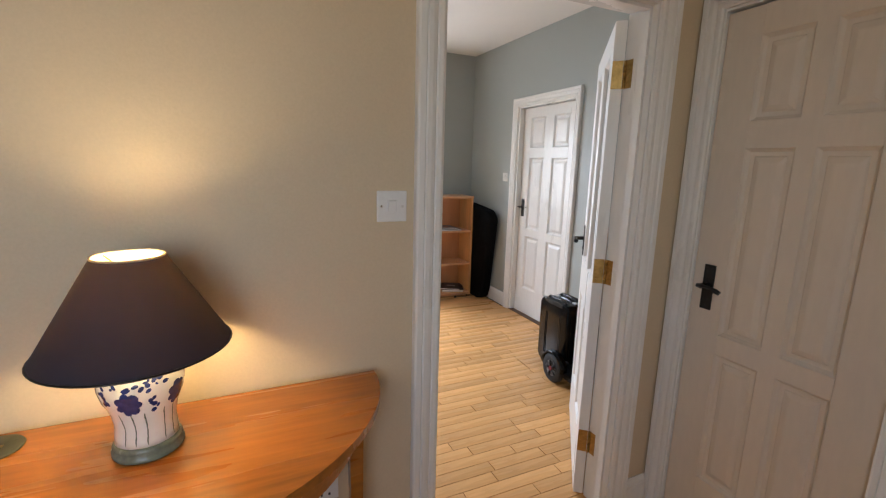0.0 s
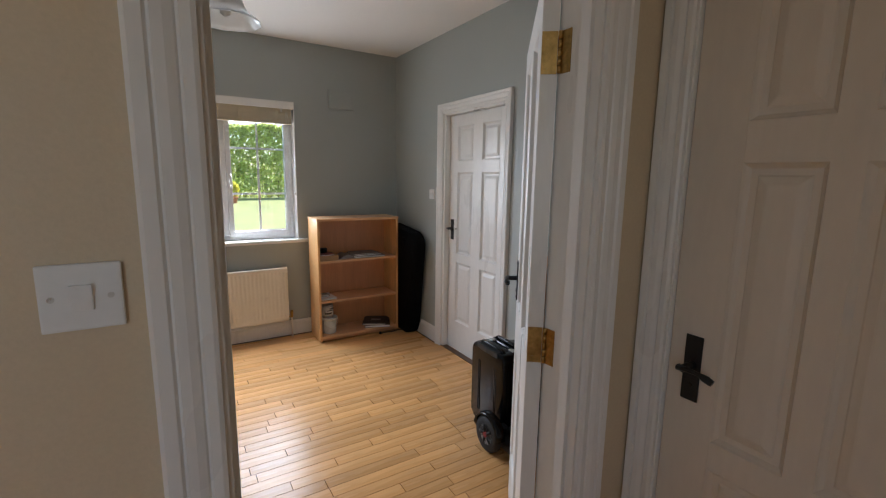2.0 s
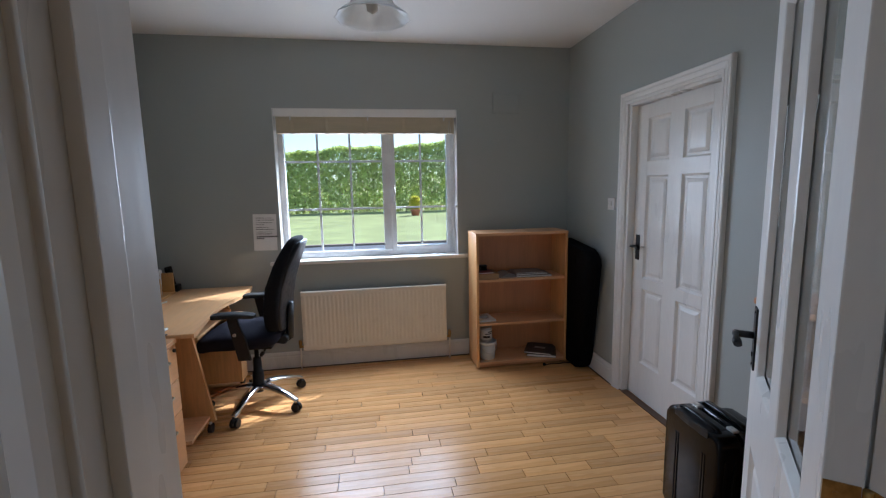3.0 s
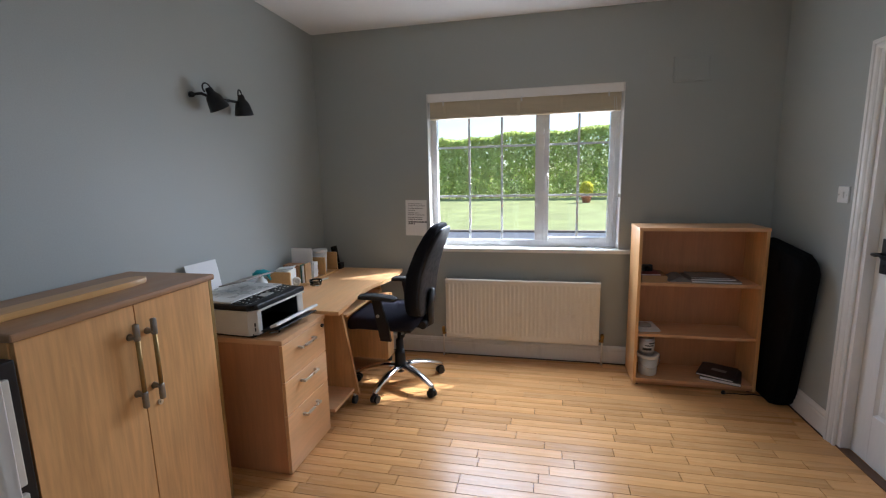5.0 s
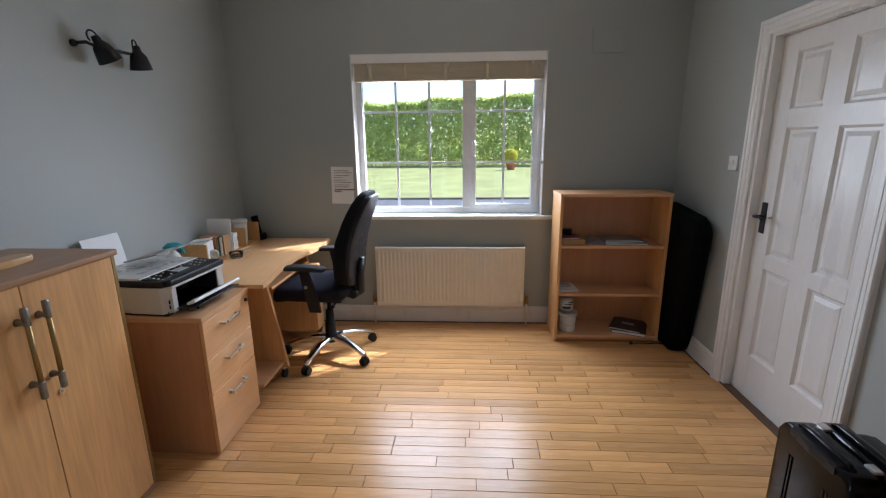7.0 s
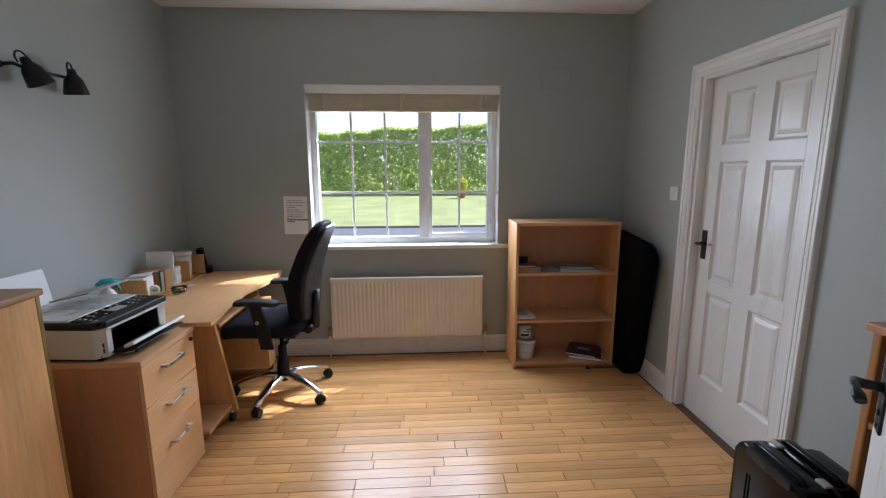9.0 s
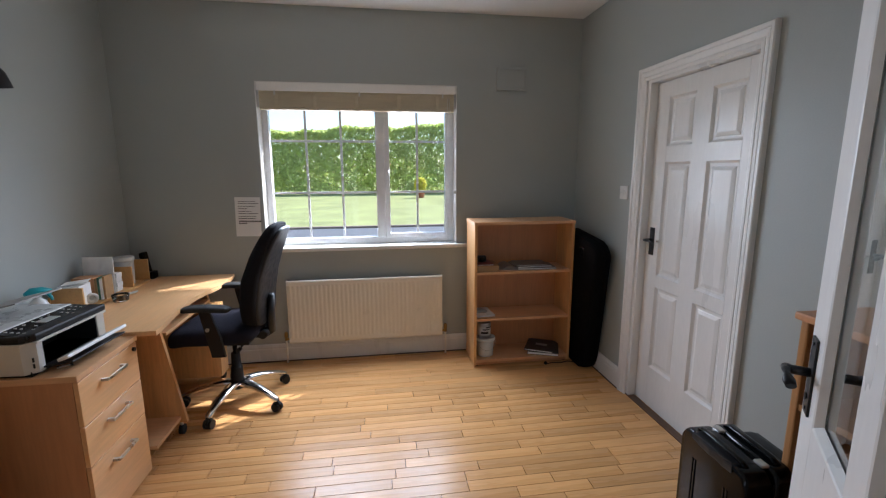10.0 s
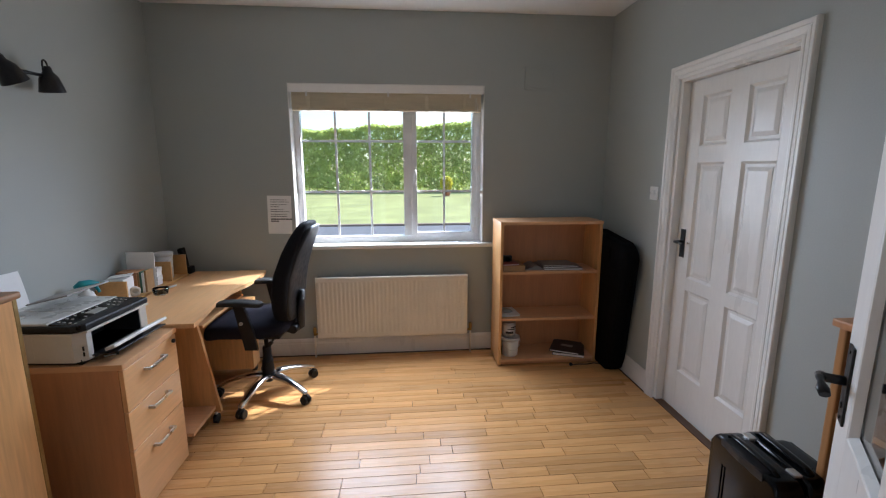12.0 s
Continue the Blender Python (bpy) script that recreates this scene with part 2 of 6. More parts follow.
def cells(bm, us, vs, holes, put):
    """Boxes over a grid of cuts, leaving out those whose middle lies in a hole."""
    for u0, u1 in zip(us, us[1:]):
        for v0, v1 in zip(vs, vs[1:]):
            cu, cv = (u0 + u1) / 2, (v0 + v1) / 2
            if not any(h[0] < cu < h[1] and h[2] < cv < h[3] for h in holes):
                put(u0, u1, v0, v1)


def wall_x(name, x0, x1, y0, y1, z0, z1, mat, holes=(), label="", category="wall"):
    """Wall along x, with holes (x0, x1, z0, z1)."""
    bm = bmesh.new()
    us = sorted({x0, x1, *[h[0] for h in holes], *[h[1] for h in holes]})
    vs = sorted({z0, z1, *[max(z0, h[2]) for h in holes], *[h[3] for h in holes]})
    cells(bm, us, vs, holes, lambda a, b, c, d: box(bm, a, b, y0, y1, c, d))
    bmesh.ops.remove_doubles(bm, verts=bm.verts, dist=1e-5)
    return tagged(part(name, bm, mat), label, category, kind="structure")


def wall_y(name, x0, x1, y0, y1, z0, z1, mat, holes=(), label="", category="wall"):
    bm = bmesh.new()
    us = sorted({y0, y1, *[h[0] for h in holes], *[h[1] for h in holes]})
    vs = sorted({z0, z1, *[max(z0, h[2]) for h in holes], *[h[3] for h in holes]})
    cells(bm, us, vs, holes, lambda a, b, c, d: box(bm, x0, x1, a, b, c, d))
    bmesh.ops.remove_doubles(bm, verts=bm.verts, dist=1e-5)
    return tagged(part(name, bm, mat), label, category, kind="structure")


ARCH = [(0.0, 0.0), (0.0, 0.012), (0.006, 0.016), (0.018, 0.016), (0.021, 0.012), (0.024, 0.016), (0.034, 0.021), (0.046, 0.023),
        (0.049, 0.019), (0.053, 0.025), (0.068, 0.027), (0.073, 0.022), (0.073, 0.0)]


def architrave(name, m, w, h, mat, label, width=0.073):
    """Moulded door surround on a wall whose outward side is local -y; the opening is w wide from local x 0 and h high."""
    bm = bmesh.new()
    k = width / 0.073
    rings = []
    for sx, top in ((0, False), (0, True), (1, True), (1, False)):
        ring = []
        for u, d in ARCH:
            x = -u * k if sx == 0 else w + u * k
            ring.append(bm.verts.new((x, -d, h + u * k if top else 0.0)))
        rings.append(ring)
    for a, b in zip(rings, rings[1:]):
        for i in range(len(a) - 1):
            bm.faces.new((a[i], a[i + 1], b[i + 1], b[i]))
    bm.faces.new(rings[0])
    bm.faces.new(rings[-1])
    ob = part(name, bm, mat)
    ob.matrix_basis = m
    return tagged(ob, label, "door frame", kind="structure")


def panel_mesh(x0, x1, z0, z1, t):
    """Raised-and-fielded panel, both faces, for a leaf of thickness t about local y = 0."""
    bm = bmesh.new()
    for s in (1, -1):
        rings = []
        for inset, depth in ((0.0, 0.0), (0.004, 0.006), (0.012, 0.014), (0.026, 0.0145), (0.030, 0.011), (0.046, 0.0055), (0.050, 0.005)):
            y = s * (t / 2 - depth)
            rings.append([bm.verts.new(p) for p in ((x0 + inset, y, z0 + inset), (x1 - inset, y, z0 + inset), (x1 - inset, y, z1 - inset), (x0 + inset, y, z1 - inset))])
        for a, b in zip(rings, rings[1:]):
            for i in range(4):
                bm.faces.new((a[i], a[(i + 1) % 4], b[(i + 1) % 4], b[i]))
        bm.faces.new(rings[-1])
    return bm


def lever_set(parent, x, z, y, s, toward, mat=M_IRON):
    """Black plate with a curled lever on the side s (+1/-1 in local y) of a leaf; the lever points along toward (+1/-1 in x)."""
    plate = part("handle_plate", boxed(x - 0.021, x + 0.021, min(y, y + s * 0.005), max(y, y + s * 0.005), z - 0.085, z + 0.085, bevel=0.002), mat, parent, "black iron handle plate")
    bm = bmesh.new()
    rod(bm, (x, y + s * 0.004, z + 0.008), (x, y + s * 0.045, z + 0.008), 0.010)
    tube(bm, [(x - toward * 0.012, y + s * 0.043, z + 0.008), (x + toward * 0.015, y + s * 0.048, z + 0.011), (x + toward * 0.038, y + s * 0.048, z + 0.010), (x + toward * 0.058, y + s * 0.047, z + 0.004), (x + toward * 0.072, y + s * 0.045, z - 0.002)], [0.011, 0.008, 0.0065, 0.012, 0.010], 10, 0.75)
    part("lever", bm, mat, plate)
    bm = bmesh.new()
    rod(bm, (x, y + s * 0.004, z - 0.045), (x, y + s * 0.008, z - 0.045), 0.007)
    part("keyhole_cover", bm, mat, plate)
    for dz in (0.072, -0.072):
        bm = bmesh.new()
        rod(bm, (x, y + s * 0.004, z + dz), (x, y + s * 0.007, z + dz), 0.004, 8)
        part("screw", bm, mat, plate)


def six_panel(parent, w, h, t, mat, glazed=False, z0=0.008, st=0.105, mu=0.085, st2=None):
    """Stiles, rails and six panels; glazed swaps the upper four for two tall panes."""
    st2 = st if st2 is None else st2
    pw = (w - st - st2 - mu) / 2
    rails = [(z0, 0.262), (0.778, 0.850), (1.525, 1.615), (1.888, h)]
    if glazed:
        rails = [(z0, 0.262), (0.772, 0.96), (1.888, h)]
    for a, b in ((0, st), (w - st2, w)):
        part("stile", boxed(a, b, -t / 2, t / 2, z0, h, bevel=0.0015, seg=1), mat, parent)
    for a, b in rails:
        part("rail", boxed(st, w - st2, -t / 2, t / 2, a, b), mat, parent)
    for (a, b), (c, d) in zip(rails, rails[1:]):
        part("muntin", boxed(st + pw, st + pw + mu, -t / 2, t / 2, b, c), mat, parent)
        for x in (st, st + pw + mu):
            if glazed and b > 0.9:
                bm = bmesh.new()
                for s in (1, -1):
                    rings = []
                    for inset, depth in ((0.0, 0.0), (0.004, 0.002), (0.012, 0.013), (0.014, 0.016)):
                        y = s * (t / 2 - depth)
                        rings.append([bm.verts.new(p) for p in ((x + inset, y, b + inset), (x + pw - inset, y, b + inset), (x + pw - inset, y, c - inset), (x + inset, y, c - inset))])
                    for p, q in zip(rings, rings[1:]):
                        for i in range(4):
                            bm.faces.new((p[i], p[(i + 1) % 4], q[(i + 1) % 4], q[i]))
                part("glazing_bead", bm, mat, parent)
                part("glass_pane", boxed(x + 0.006, x + pw - 0.006, -0.003, 0.003, b + 0.006, c - 0.006), M_GLASS, parent, "clear glass pane")
            else:
                part("panel", panel_mesh(x, x + pw, b, c, t), mat, parent)


def switch(name, m, label, rocker=True):
    """86 mm wall plate; local -y faces the room."""
    th = thing(name, m, label, "light switch")
    part("plate", boxed(-0.043, 0.043, -0.009, 0.0, -0.043, 0.043, bevel=0.003), M_PWHITE, th)
    bm = boxed(-0.012, 0.012, -0.014, -0.008, -0.017, 0.017, bevel=0.002)
    bmesh.ops.rotate(bm, verts=bm.verts, cent=(0, -0.01, 0), matrix=Matrix.Rotation(radians(5), 3, "X"))
    part("rocker", bm, M_PWHITE, th)
    for s in (-1, 1):
        bm = bmesh.new()
        rod(bm, (s * 0.030, -0.008, 0), (s * 0.030, -0.0105, 0), 0.0038, 10)
        part("screw", bm, M_STEEL, th, "steel screw head")
    return th

# ---- the place ----
H = 2.625                      # ceiling
XL, YS, YH = -3.40, -3.285, -3.41   # left wall, room face and hall face of the wall with the doorway
DX0, DX1, DH = -1.915, -1.125, 2.0  # doorway
WX0, WX1, WZ0, WZ1 = -2.454, -0.991, 0.90, 2.112  # window opening
RY0, RY1 = -1.717, -0.910      # closed door in the right wall

win_hole = [(WX0, WX1, WZ0, WZ1)]
wall_x("wall_north", XL - 0.12, 0.12, 0.0, 0.20, -0.05, H, M_GREY, win_hole, "grey-green painted wall with a window opening")
wall_x("wall_north_outside", -6.6, 2.2, 0.20, 0.36, -0.25, 3.0, M_RENDER, [(WX0 - 0.0, WX1 + 0.02, WZ0 - 0.04, WZ1 + 0.0)], "rendered outer skin of the house wall")
wall_y("wall_west", XL - 0.12, XL, YS, 0.0, -0.05, H, M_GREY, (), "plain grey-green painted wall behind the desk")
wall_y("wall_east", 0.0, 0.12, YS, 0.0, -0.05, H, M_GREY, [(RY0, RY1, -1, DH)], "grey-green painted wall with a closed door")
wall_x("wall_south", XL - 0.12, 0.12, YS - 0.055, YS, -0.05, H, M_GREY, [(DX0 - 0.02, DX1 + 0.02, -1, DH + 0.02)], "grey-green room side of the doorway wall")
wall_x("hall_wall_north", -5.2, -0.78, YH, YH + 0.055, -0.05, H, M_BEIGE, [(DX0 - 0.02, DX1 + 0.02, -1, DH + 0.02)], "beige painted hall wall beside the doorway")
HX = -0.892                    # hall's end wall
HD0, HD1 = -4.100, -3.492       # closed door in it
wall_y("hall_wall_east", HX, HX + 0.10, -5.5, YH, -0.05, H, M_BEIGE, [(HD0 - 0.012, HD1 + 0.012, -1, DH)], "beige hall end wall with a closed door")
# unseen wall; its opening is made up to go with the hall fill lamp
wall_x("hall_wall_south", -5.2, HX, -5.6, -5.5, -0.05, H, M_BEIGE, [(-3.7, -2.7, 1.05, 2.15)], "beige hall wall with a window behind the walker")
wall_y("hall_wall_west", -5.3, -5.2, -5.5, YH, -0.05, H, M_BEIGE, (), "plain beige hall wall")
# unseen boards added behind the closed doors to keep outside light out
part_bm = boxed(0.12, 0.16, -1.9, -0.8, 0, 2.2)
tagged(part("side_door_light_block", part_bm, M_GREY), "unseen board added behind the side door to stop light leaking in", "wall", kind="structure")
tagged(part("hall_door_light_block", boxed(HX + 0.10, HX + 0.14, -4.5, YH, 0, 2.2), M_BEIGE), "unseen board added behind the hall door to stop light leaking in", "wall", kind="structure")
tagged(part("ceiling", boxed(XL - 0.12, 0.12, YS - 0.055, 0.2, H, H + 0.1), M_CEIL), "white painted ceiling", "ceiling", kind="structure")
tagged(part("hall_ceiling", boxed(-5.3, -0.775, -5.6, YH + 0.055, H, H + 0.1), M_CEIL), "white painted hall ceiling", "ceiling", kind="structure")
floor = tagged(part("floor", boxed(-5.3, 0.16, -5.6, 0.2, -0.10, -0.012), M_JOINT), "narrow strip maple floorboards with dark joints", "floor", kind="structure")


# skirting boards
def skirting(name, a, b, inward, mat=M_WHITE):
    """Moulded board from a to b (x, y), standing on the wall; inward is the room side's direction."""
    prof = [(0, 0), (0.018, 0), (0.018, 0.10), (0.014, 0.108), (0.016, 0.118), (0.010, 0.132), (0.004, 0.14), (0, 0.14)]
    bm = bmesh.new()
    rings = [[bm.verts.new((p[0] + inward[0] * d, p[1] + inward[1] * d, z)) for d, z in prof] for p in (a, b)]
    k = len(prof)
    for i in range(k):
        bm.faces.new((rings[0][i], rings[0][(i + 1) % k], rings[1][(i + 1) % k], rings[1][i]))
    bm.faces.new(rings[0])
    bm.faces.new(rings[1])
    return tagged(part(name, bm, mat), "white painted moulded skirting board", "skirting board", kind="structure")


skirting("baseboard_north", (XL, 0), (0, 0), (0, -1))
# dark strips that paint in the shadow line at the skirting's foot
M_GAP = material("shadow_gap_brown", (0.05, 0.028, 0.018), 0.8, vary=0.3, scale=12)
tagged(part("gap_shade_north", boxed(XL + 0.02, -0.02, -0.025, -0.0185, 0.0005, 0.005), M_GAP), "dark strip painted in for the shadow gap under the skirting board", "floor gap", kind="structure")
tagged(part("gap_shade_east", boxed(-0.025, -0.0185, RY1 + 0.075, -0.026, 0.0005, 0.005), M_GAP), "dark strip painted in for the shadow gap under the skirting board", "floor gap", kind="structure")
skirting("baseboard_west", (XL, YS), (XL, -0.02), (1, 0))
skirting("baseboard_east_a", (0, -0.02), (0, RY1 + 0.073), (-1, 0))
skirting("baseboard_east_b", (0, RY0 - 0.073), (0, YS), (-1, 0))
skirting("baseboard_south_a", (XL + 0.02, YS), (DX0 - 0.075, YS), (0, 1))
skirting("baseboard_south_b", (DX1 + 0.075, YS), (-0.02, YS), (0, 1))
skirting("baseboard_hall", (-5.2, YH), (DX0 - 0.075, YH), (0, -1))
skirting("baseboard_hall_corner", (DX1 + 0.088, YH), (HX - 0.02, YH), (0, -1))

# doorway lining and surrounds
bm = bmesh.new()
box(bm, DX0 - 0.02, DX0, YH, YS, 0, DH)
box(bm, DX1, DX1 + 0.02, YH, YS, 0, DH)
box(bm, DX0 - 0.02, DX1 + 0.02, YH, YS, DH, DH + 0.02)
tagged(part("doorway_lining", bm, M_WHITE), "white painted lining of the open doorway", "door frame", kind="structure")
bm = bmesh.new()
box(bm, DX0, DX0 + 0.012, YH + 0.025, YH + 0.055, 0, DH - 0.012, bevel=0.001)
box(bm, DX1 - 0.012, DX1, YH + 0.025, YH + 0.055, 0, DH - 0.012, bevel=0.001)
box(bm, DX0, DX1, YH + 0.025, YH + 0.055, DH - 0.012, DH, bevel=0.001)
tagged(part("doorway_stop", bm, M_WHITE), "white door stop bead round the doorway", "door frame", kind="structure")
architrave("doorway_architrave_hall", Matrix.Translation((DX0 - 0.008, YH, 0)), DX1 - DX0 + 0.016, DH + 0.008, M_WHITE, "white moulded architrave round the doorway", 0.083)
architrave("doorway_architrave_room", Matrix.Translation((DX1 + 0.008, YS, 0)) @ Matrix.Rotation(math.pi, 4, "Z"), DX1 - DX0 + 0.016, DH + 0.008, M_WHITE, "white moulded architrave on the room side")
# right wall door
bm = bmesh.new()
box(bm, 0.0, 0.12, RY1, RY1 - 0.032, 0, DH - 0.018)
box(bm, 0.0, 0.12, RY0, RY0 + 0.02, 0, DH - 0.018)
box(bm, 0.0, 0.12, RY0, RY1, DH - 0.018, DH)
tagged(part("side_door_lining", bm, M_WHITE), "white painted lining of the side door", "door frame", kind="structure")
RIGHT = Matrix.Rotation(radians(-90), 4, "Z")       # local x -> -y, outward -y -> -x
architrave("side_door_architrave", Matrix.Translation((0, RY1 - 0.006, 0)) @ RIGHT, RY1 - RY0 - 0.012, DH - 0.001, M_WHITE, "white moulded architrave round the closed door", 0.074)
# its dark brown paints the shadow gap below the door leaf
tagged(part("threshold", boxed(-0.006, 0.045, RY0 + 0.001, RY1 - 0.001, 0.0008, 0.007, bevel=0.002), material("threshold_shadow_brown", (0.11, 0.055, 0.025), 0.5, vary=0.2, scale=12)), "threshold strip coloured dark as the shadow gap under the closed door", "threshold", kind="structure")
d = thing("door_1", Matrix.Translation((0.066, RY1 - 0.034, 0)) @ RIGHT, "white six-panel wooden door, closed, with black handle", "door", kind="structure")
six_panel(d, 0.750, 1.978, 0.04, M_WHITE, st=0.118, mu=0.118, st2=0.092)
lever_set(d, 0.055, 1.05, -0.02, -1, 1)
bm = bmesh.new()
rod(bm, (0.12, -0.02, 1.06), (0.12, -0.035, 1.06), 0.006, 10)
part("hook", bm, M_STEEL, d, "small metal hook")
# hall door
bm = bmesh.new()
box(bm, HX, HX + 0.10, HD1, HD1 + 0.012, 0, DH - 0.012)
box(bm, HX, HX + 0.10, HD0 - 0.012, HD0, 0, DH - 0.012)
box(bm, HX, HX + 0.10, HD0 - 0.012, HD1 + 0.012, DH - 0.012, DH)
tagged(part("hall_door_lining", bm, M_WHITE), "white painted lining of the hall door", "door frame", kind="structure")
architrave("hall_door_architrave", Matrix.Translation((HX, HD1 + 0.004, 0)) @ RIGHT, HD1 - HD0 + 0.008, DH - 0.004, M_WHITE, "white moulded architrave round the hall door", 0.073)
d = thing("door_2", Matrix.Translation((HX + 0.032, HD1 - 0.002, 0)) @ RIGHT, "cream six-panel hall door, closed, with black handle", "door", kind="structure")
six_panel(d, 0.604, 1.98, 0.04, M_HALLDOOR, st=0.122, mu=0.055)
lever_set(d, 0.062, 1.02, -0.02, -1, 1)
# open door of the room, swung back past square
OPEN = Matrix.Translation((DX1 - 0.008, YS - 0.004, 0)) @ Matrix.Rotation(radians(51.0), 4, "Z") @ Matrix.Translation((0.006, 0.022, 0))
d = thing("door_3", OPEN, "white door with two tall glass panes, swung wide open", "door", kind="structure")
six_panel(d, 0.762, 1.98, 0.042, M_WHITE, glazed=True)
lever_set(d, 0.762 - 0.048, 1.05, 0.021, 1, -1)
lever_set(d, 0.762 - 0.048, 1.05, -0.021, -1, -1)
part("latch_plate", boxed(0.762, 0.7645, -0.011, 0.011, 0.99, 1.12), M_BRASS, d, "brass latch plate")
part("latch_tongue", boxed(0.764, 0.774, -0.006, 0.006, 1.065, 1.085, bevel=0.002), M_BRASS, d)
for z in (1.79, 1.035, 0.27):
    h = part("hinge", boxed(-0.002, 0.0, -0.018, 0.020, z - 0.05, z + 0.05), M_BRASS, d, "worn brass butt hinge")
    bm = bmesh.new()
    for k in range(5):
        rod(bm, (-0.004, -0.024, z - 0.05 + k * 0.02 + 0.0006), (-0.004, -0.024, z - 0.05 + (k + 1) * 0.02 - 0.0006), 0.0055, 10)
    part("knuckle", bm, M_BRASS, h)
    for k in (-0.034, 0.0, 0.034):
        bm = bmesh.new()
        rod(bm, (-0.002, 0.006, z + k), (-0.004, 0.006, z + k), 0.0035, 8)
        part("screw", bm, M_BRASS, h)
for i, z in enumerate((1.79, 1.035, 0.27)):
    h = thing("hinge_leaf", Matrix.Translation((DX1, YS - 0.020, z)), "worn brass hinge leaf on the door jamb", "hinge", "hinges of the open door")
    part("plate", boxed(-0.0025, -0.0002, -0.016, 0.014, -0.05, 0.05), M_BRASS, h)
    for k in (-0.034, 0.0, 0.034):
        bm = bmesh.new()
        rod(bm, (-0.0025, -0.006, k), (-0.0042, -0.006, k), 0.0035, 8)
        part("screw", bm, M_BRASS, h)

# ---- window ----
w = thing("window_1", Matrix.Translation((0, 0.115, 0)), "white uPVC window with glazing bars, fixed and casement pane", "window", kind="structure")
FZ0, FZ1 = WZ0 + 0.005, WZ1
def ring_frame(x0, x1, z0, z1, wd, y0, y1, bev=0.004):
    bm = bmesh.new()
    box(bm, x0, x0 + wd, y0, y1, z0, z1, bevel=bev)
    box(bm, x1 - wd, x1, y0, y1, z0, z1, bevel=bev)
    box(bm, x0 + wd, x1 - wd, y0, y1, z0, z0 + wd, bevel=bev)
    box(bm, x0 + wd, x1 - wd, y0, y1, z1 - wd, z1, bevel=bev)
    return bm
fr = part("window_frame", ring_frame(WX0, WX1, FZ0, FZ1, 0.050, 0.0, 0.07), M_UPVC, w)
MX = -1.575
part("mullion", boxed(MX - 0.040, MX + 0.040, 0.0, 0.07, FZ0 + 0.05, FZ1 - 0.05, bevel=0.004), M_UPVC, w)
sash = part("sash", ring_frame(MX + 0.026, WX1 - 0.036, FZ0 + 0.036, FZ1 - 0.036, 0.040, -0.012, 0.055), M_UPVC, w)
GL, GR = (WX0 + 0.050, MX - 0.040), (MX + 0.066, WX1 - 0.076)
part("pane", boxed(GL[0] - 0.01, GL[1] + 0.01, 0.030, 0.036, FZ0 + 0.045, FZ1 - 0.045), M_GLASS, w, "clear fixed glass pane").visible_shadow = False
part("pane", boxed(GR[0] - 0.01, GR[1] + 0.01, 0.030, 0.036, FZ0 + 0.072, FZ1 - 0.072), M_GLASS, w, "clear casement glass pane").visible_shadow = False
for x in (GL[0] + (GL[1] - GL[0]) / 3, GL[0] + (GL[1] - GL[0]) * 2 / 3):
    part("glazing_bar", boxed(x - 0.009, x + 0.009, 0.027, 0.039, FZ0 + 0.05, FZ1 - 0.05, bevel=0.002), M_UPVC, w)
part("glazing_bar", boxed((GR[0] + GR[1]) / 2 - 0.009, (GR[0] + GR[1]) / 2 + 0.009, 0.027, 0.039, FZ0 + 0.076, FZ1 - 0.076, bevel=0.002), M_UPVC, w)
for z in (1.312, 1.706):
    part("glazing_bar", boxed(GL[0], GL[1], 0.0275, 0.0385, z - 0.009, z + 0.009, bevel=0.003), M_UPVC, w)
    part("glazing_bar", boxed(GR[0], GR[1], 0.0275, 0.0385, z - 0.009, z + 0.009, bevel=0.003), M_UPVC, w)
bm = boxed(MX + 0.046, MX + 0.066, -0.022, -0.010, 1.44, 1.50, bevel=0.004)
tube(bm, [(MX + 0.056, -0.018, 1.48), (MX + 0.056, -0.045, 1.47), (MX + 0.056, -0.05, 1.43), (MX + 0.056, -0.046, 1.36)], 0.008, 8)
part("window_handle", bm, M_PWHITE, w, "white lever window handle")
part("hinge", boxed(WX1 - 0.052, WX1 - 0.040, -0.018, -0.006, 1.02, 1.10, bevel=0.002), M_PWHITE, w)
tagged(part("window_sill", boxed(-2.54, -0.911, -0.032, 0.115, 0.874, 0.9045, bevel=0.006), M_WHITE), "white painted timber window board", "window sill", kind="structure")
tagged(part("outer_sill", boxed(WX0, WX1, 0.185, 0.42, 0.80, 0.885, bevel=0.01), M_KERB), "concrete sill outside the window", "window sill", kind="structure")
bm = bmesh.new()
box(bm, WX0, WX0 + 0.006, 0.002, 0.115, WZ0 + 0.005, WZ1)
box(bm, WX1 - 0.006, WX1, 0.002, 0.115, WZ0 + 0.005, WZ1)
box(bm, WX0 + 0.006, WX1 - 0.006, 0.002, 0.115, WZ1 - 0.006, WZ1)
tagged(part("window_reveal", bm, M_WHITE), "white painted reveal of the window", "window trim", kind="structure")

# wooden blind, drawn right up
b = thing("wooden_blind", Matrix.Translation((0, 0.04, 1.92)), "pale wooden venetian blind, drawn up under a white valance", "blind")
part("valance", boxed(WX0 + 0.008, WX1 - 0.008, -0.038, -0.026, 0.128, 0.188, bevel=0.004), M_PAPERWHITE, b, "white valance board")
part("headrail", boxed(WX0 + 0.012, WX1 - 0.012, -0.024, 0.03, 0.135, 0.185), M_PWHITE, b)
random.seed(4)
for k in range(27):
    z = 0.018 + k * 0.0042
    bm = boxed(WX0 + 0.022, WX1 - 0.022, -0.025 + random.uniform(-0.002, 0.002), 0.025, z, z + 0.0034)
    part("slat", bm, M_SLAT, b)
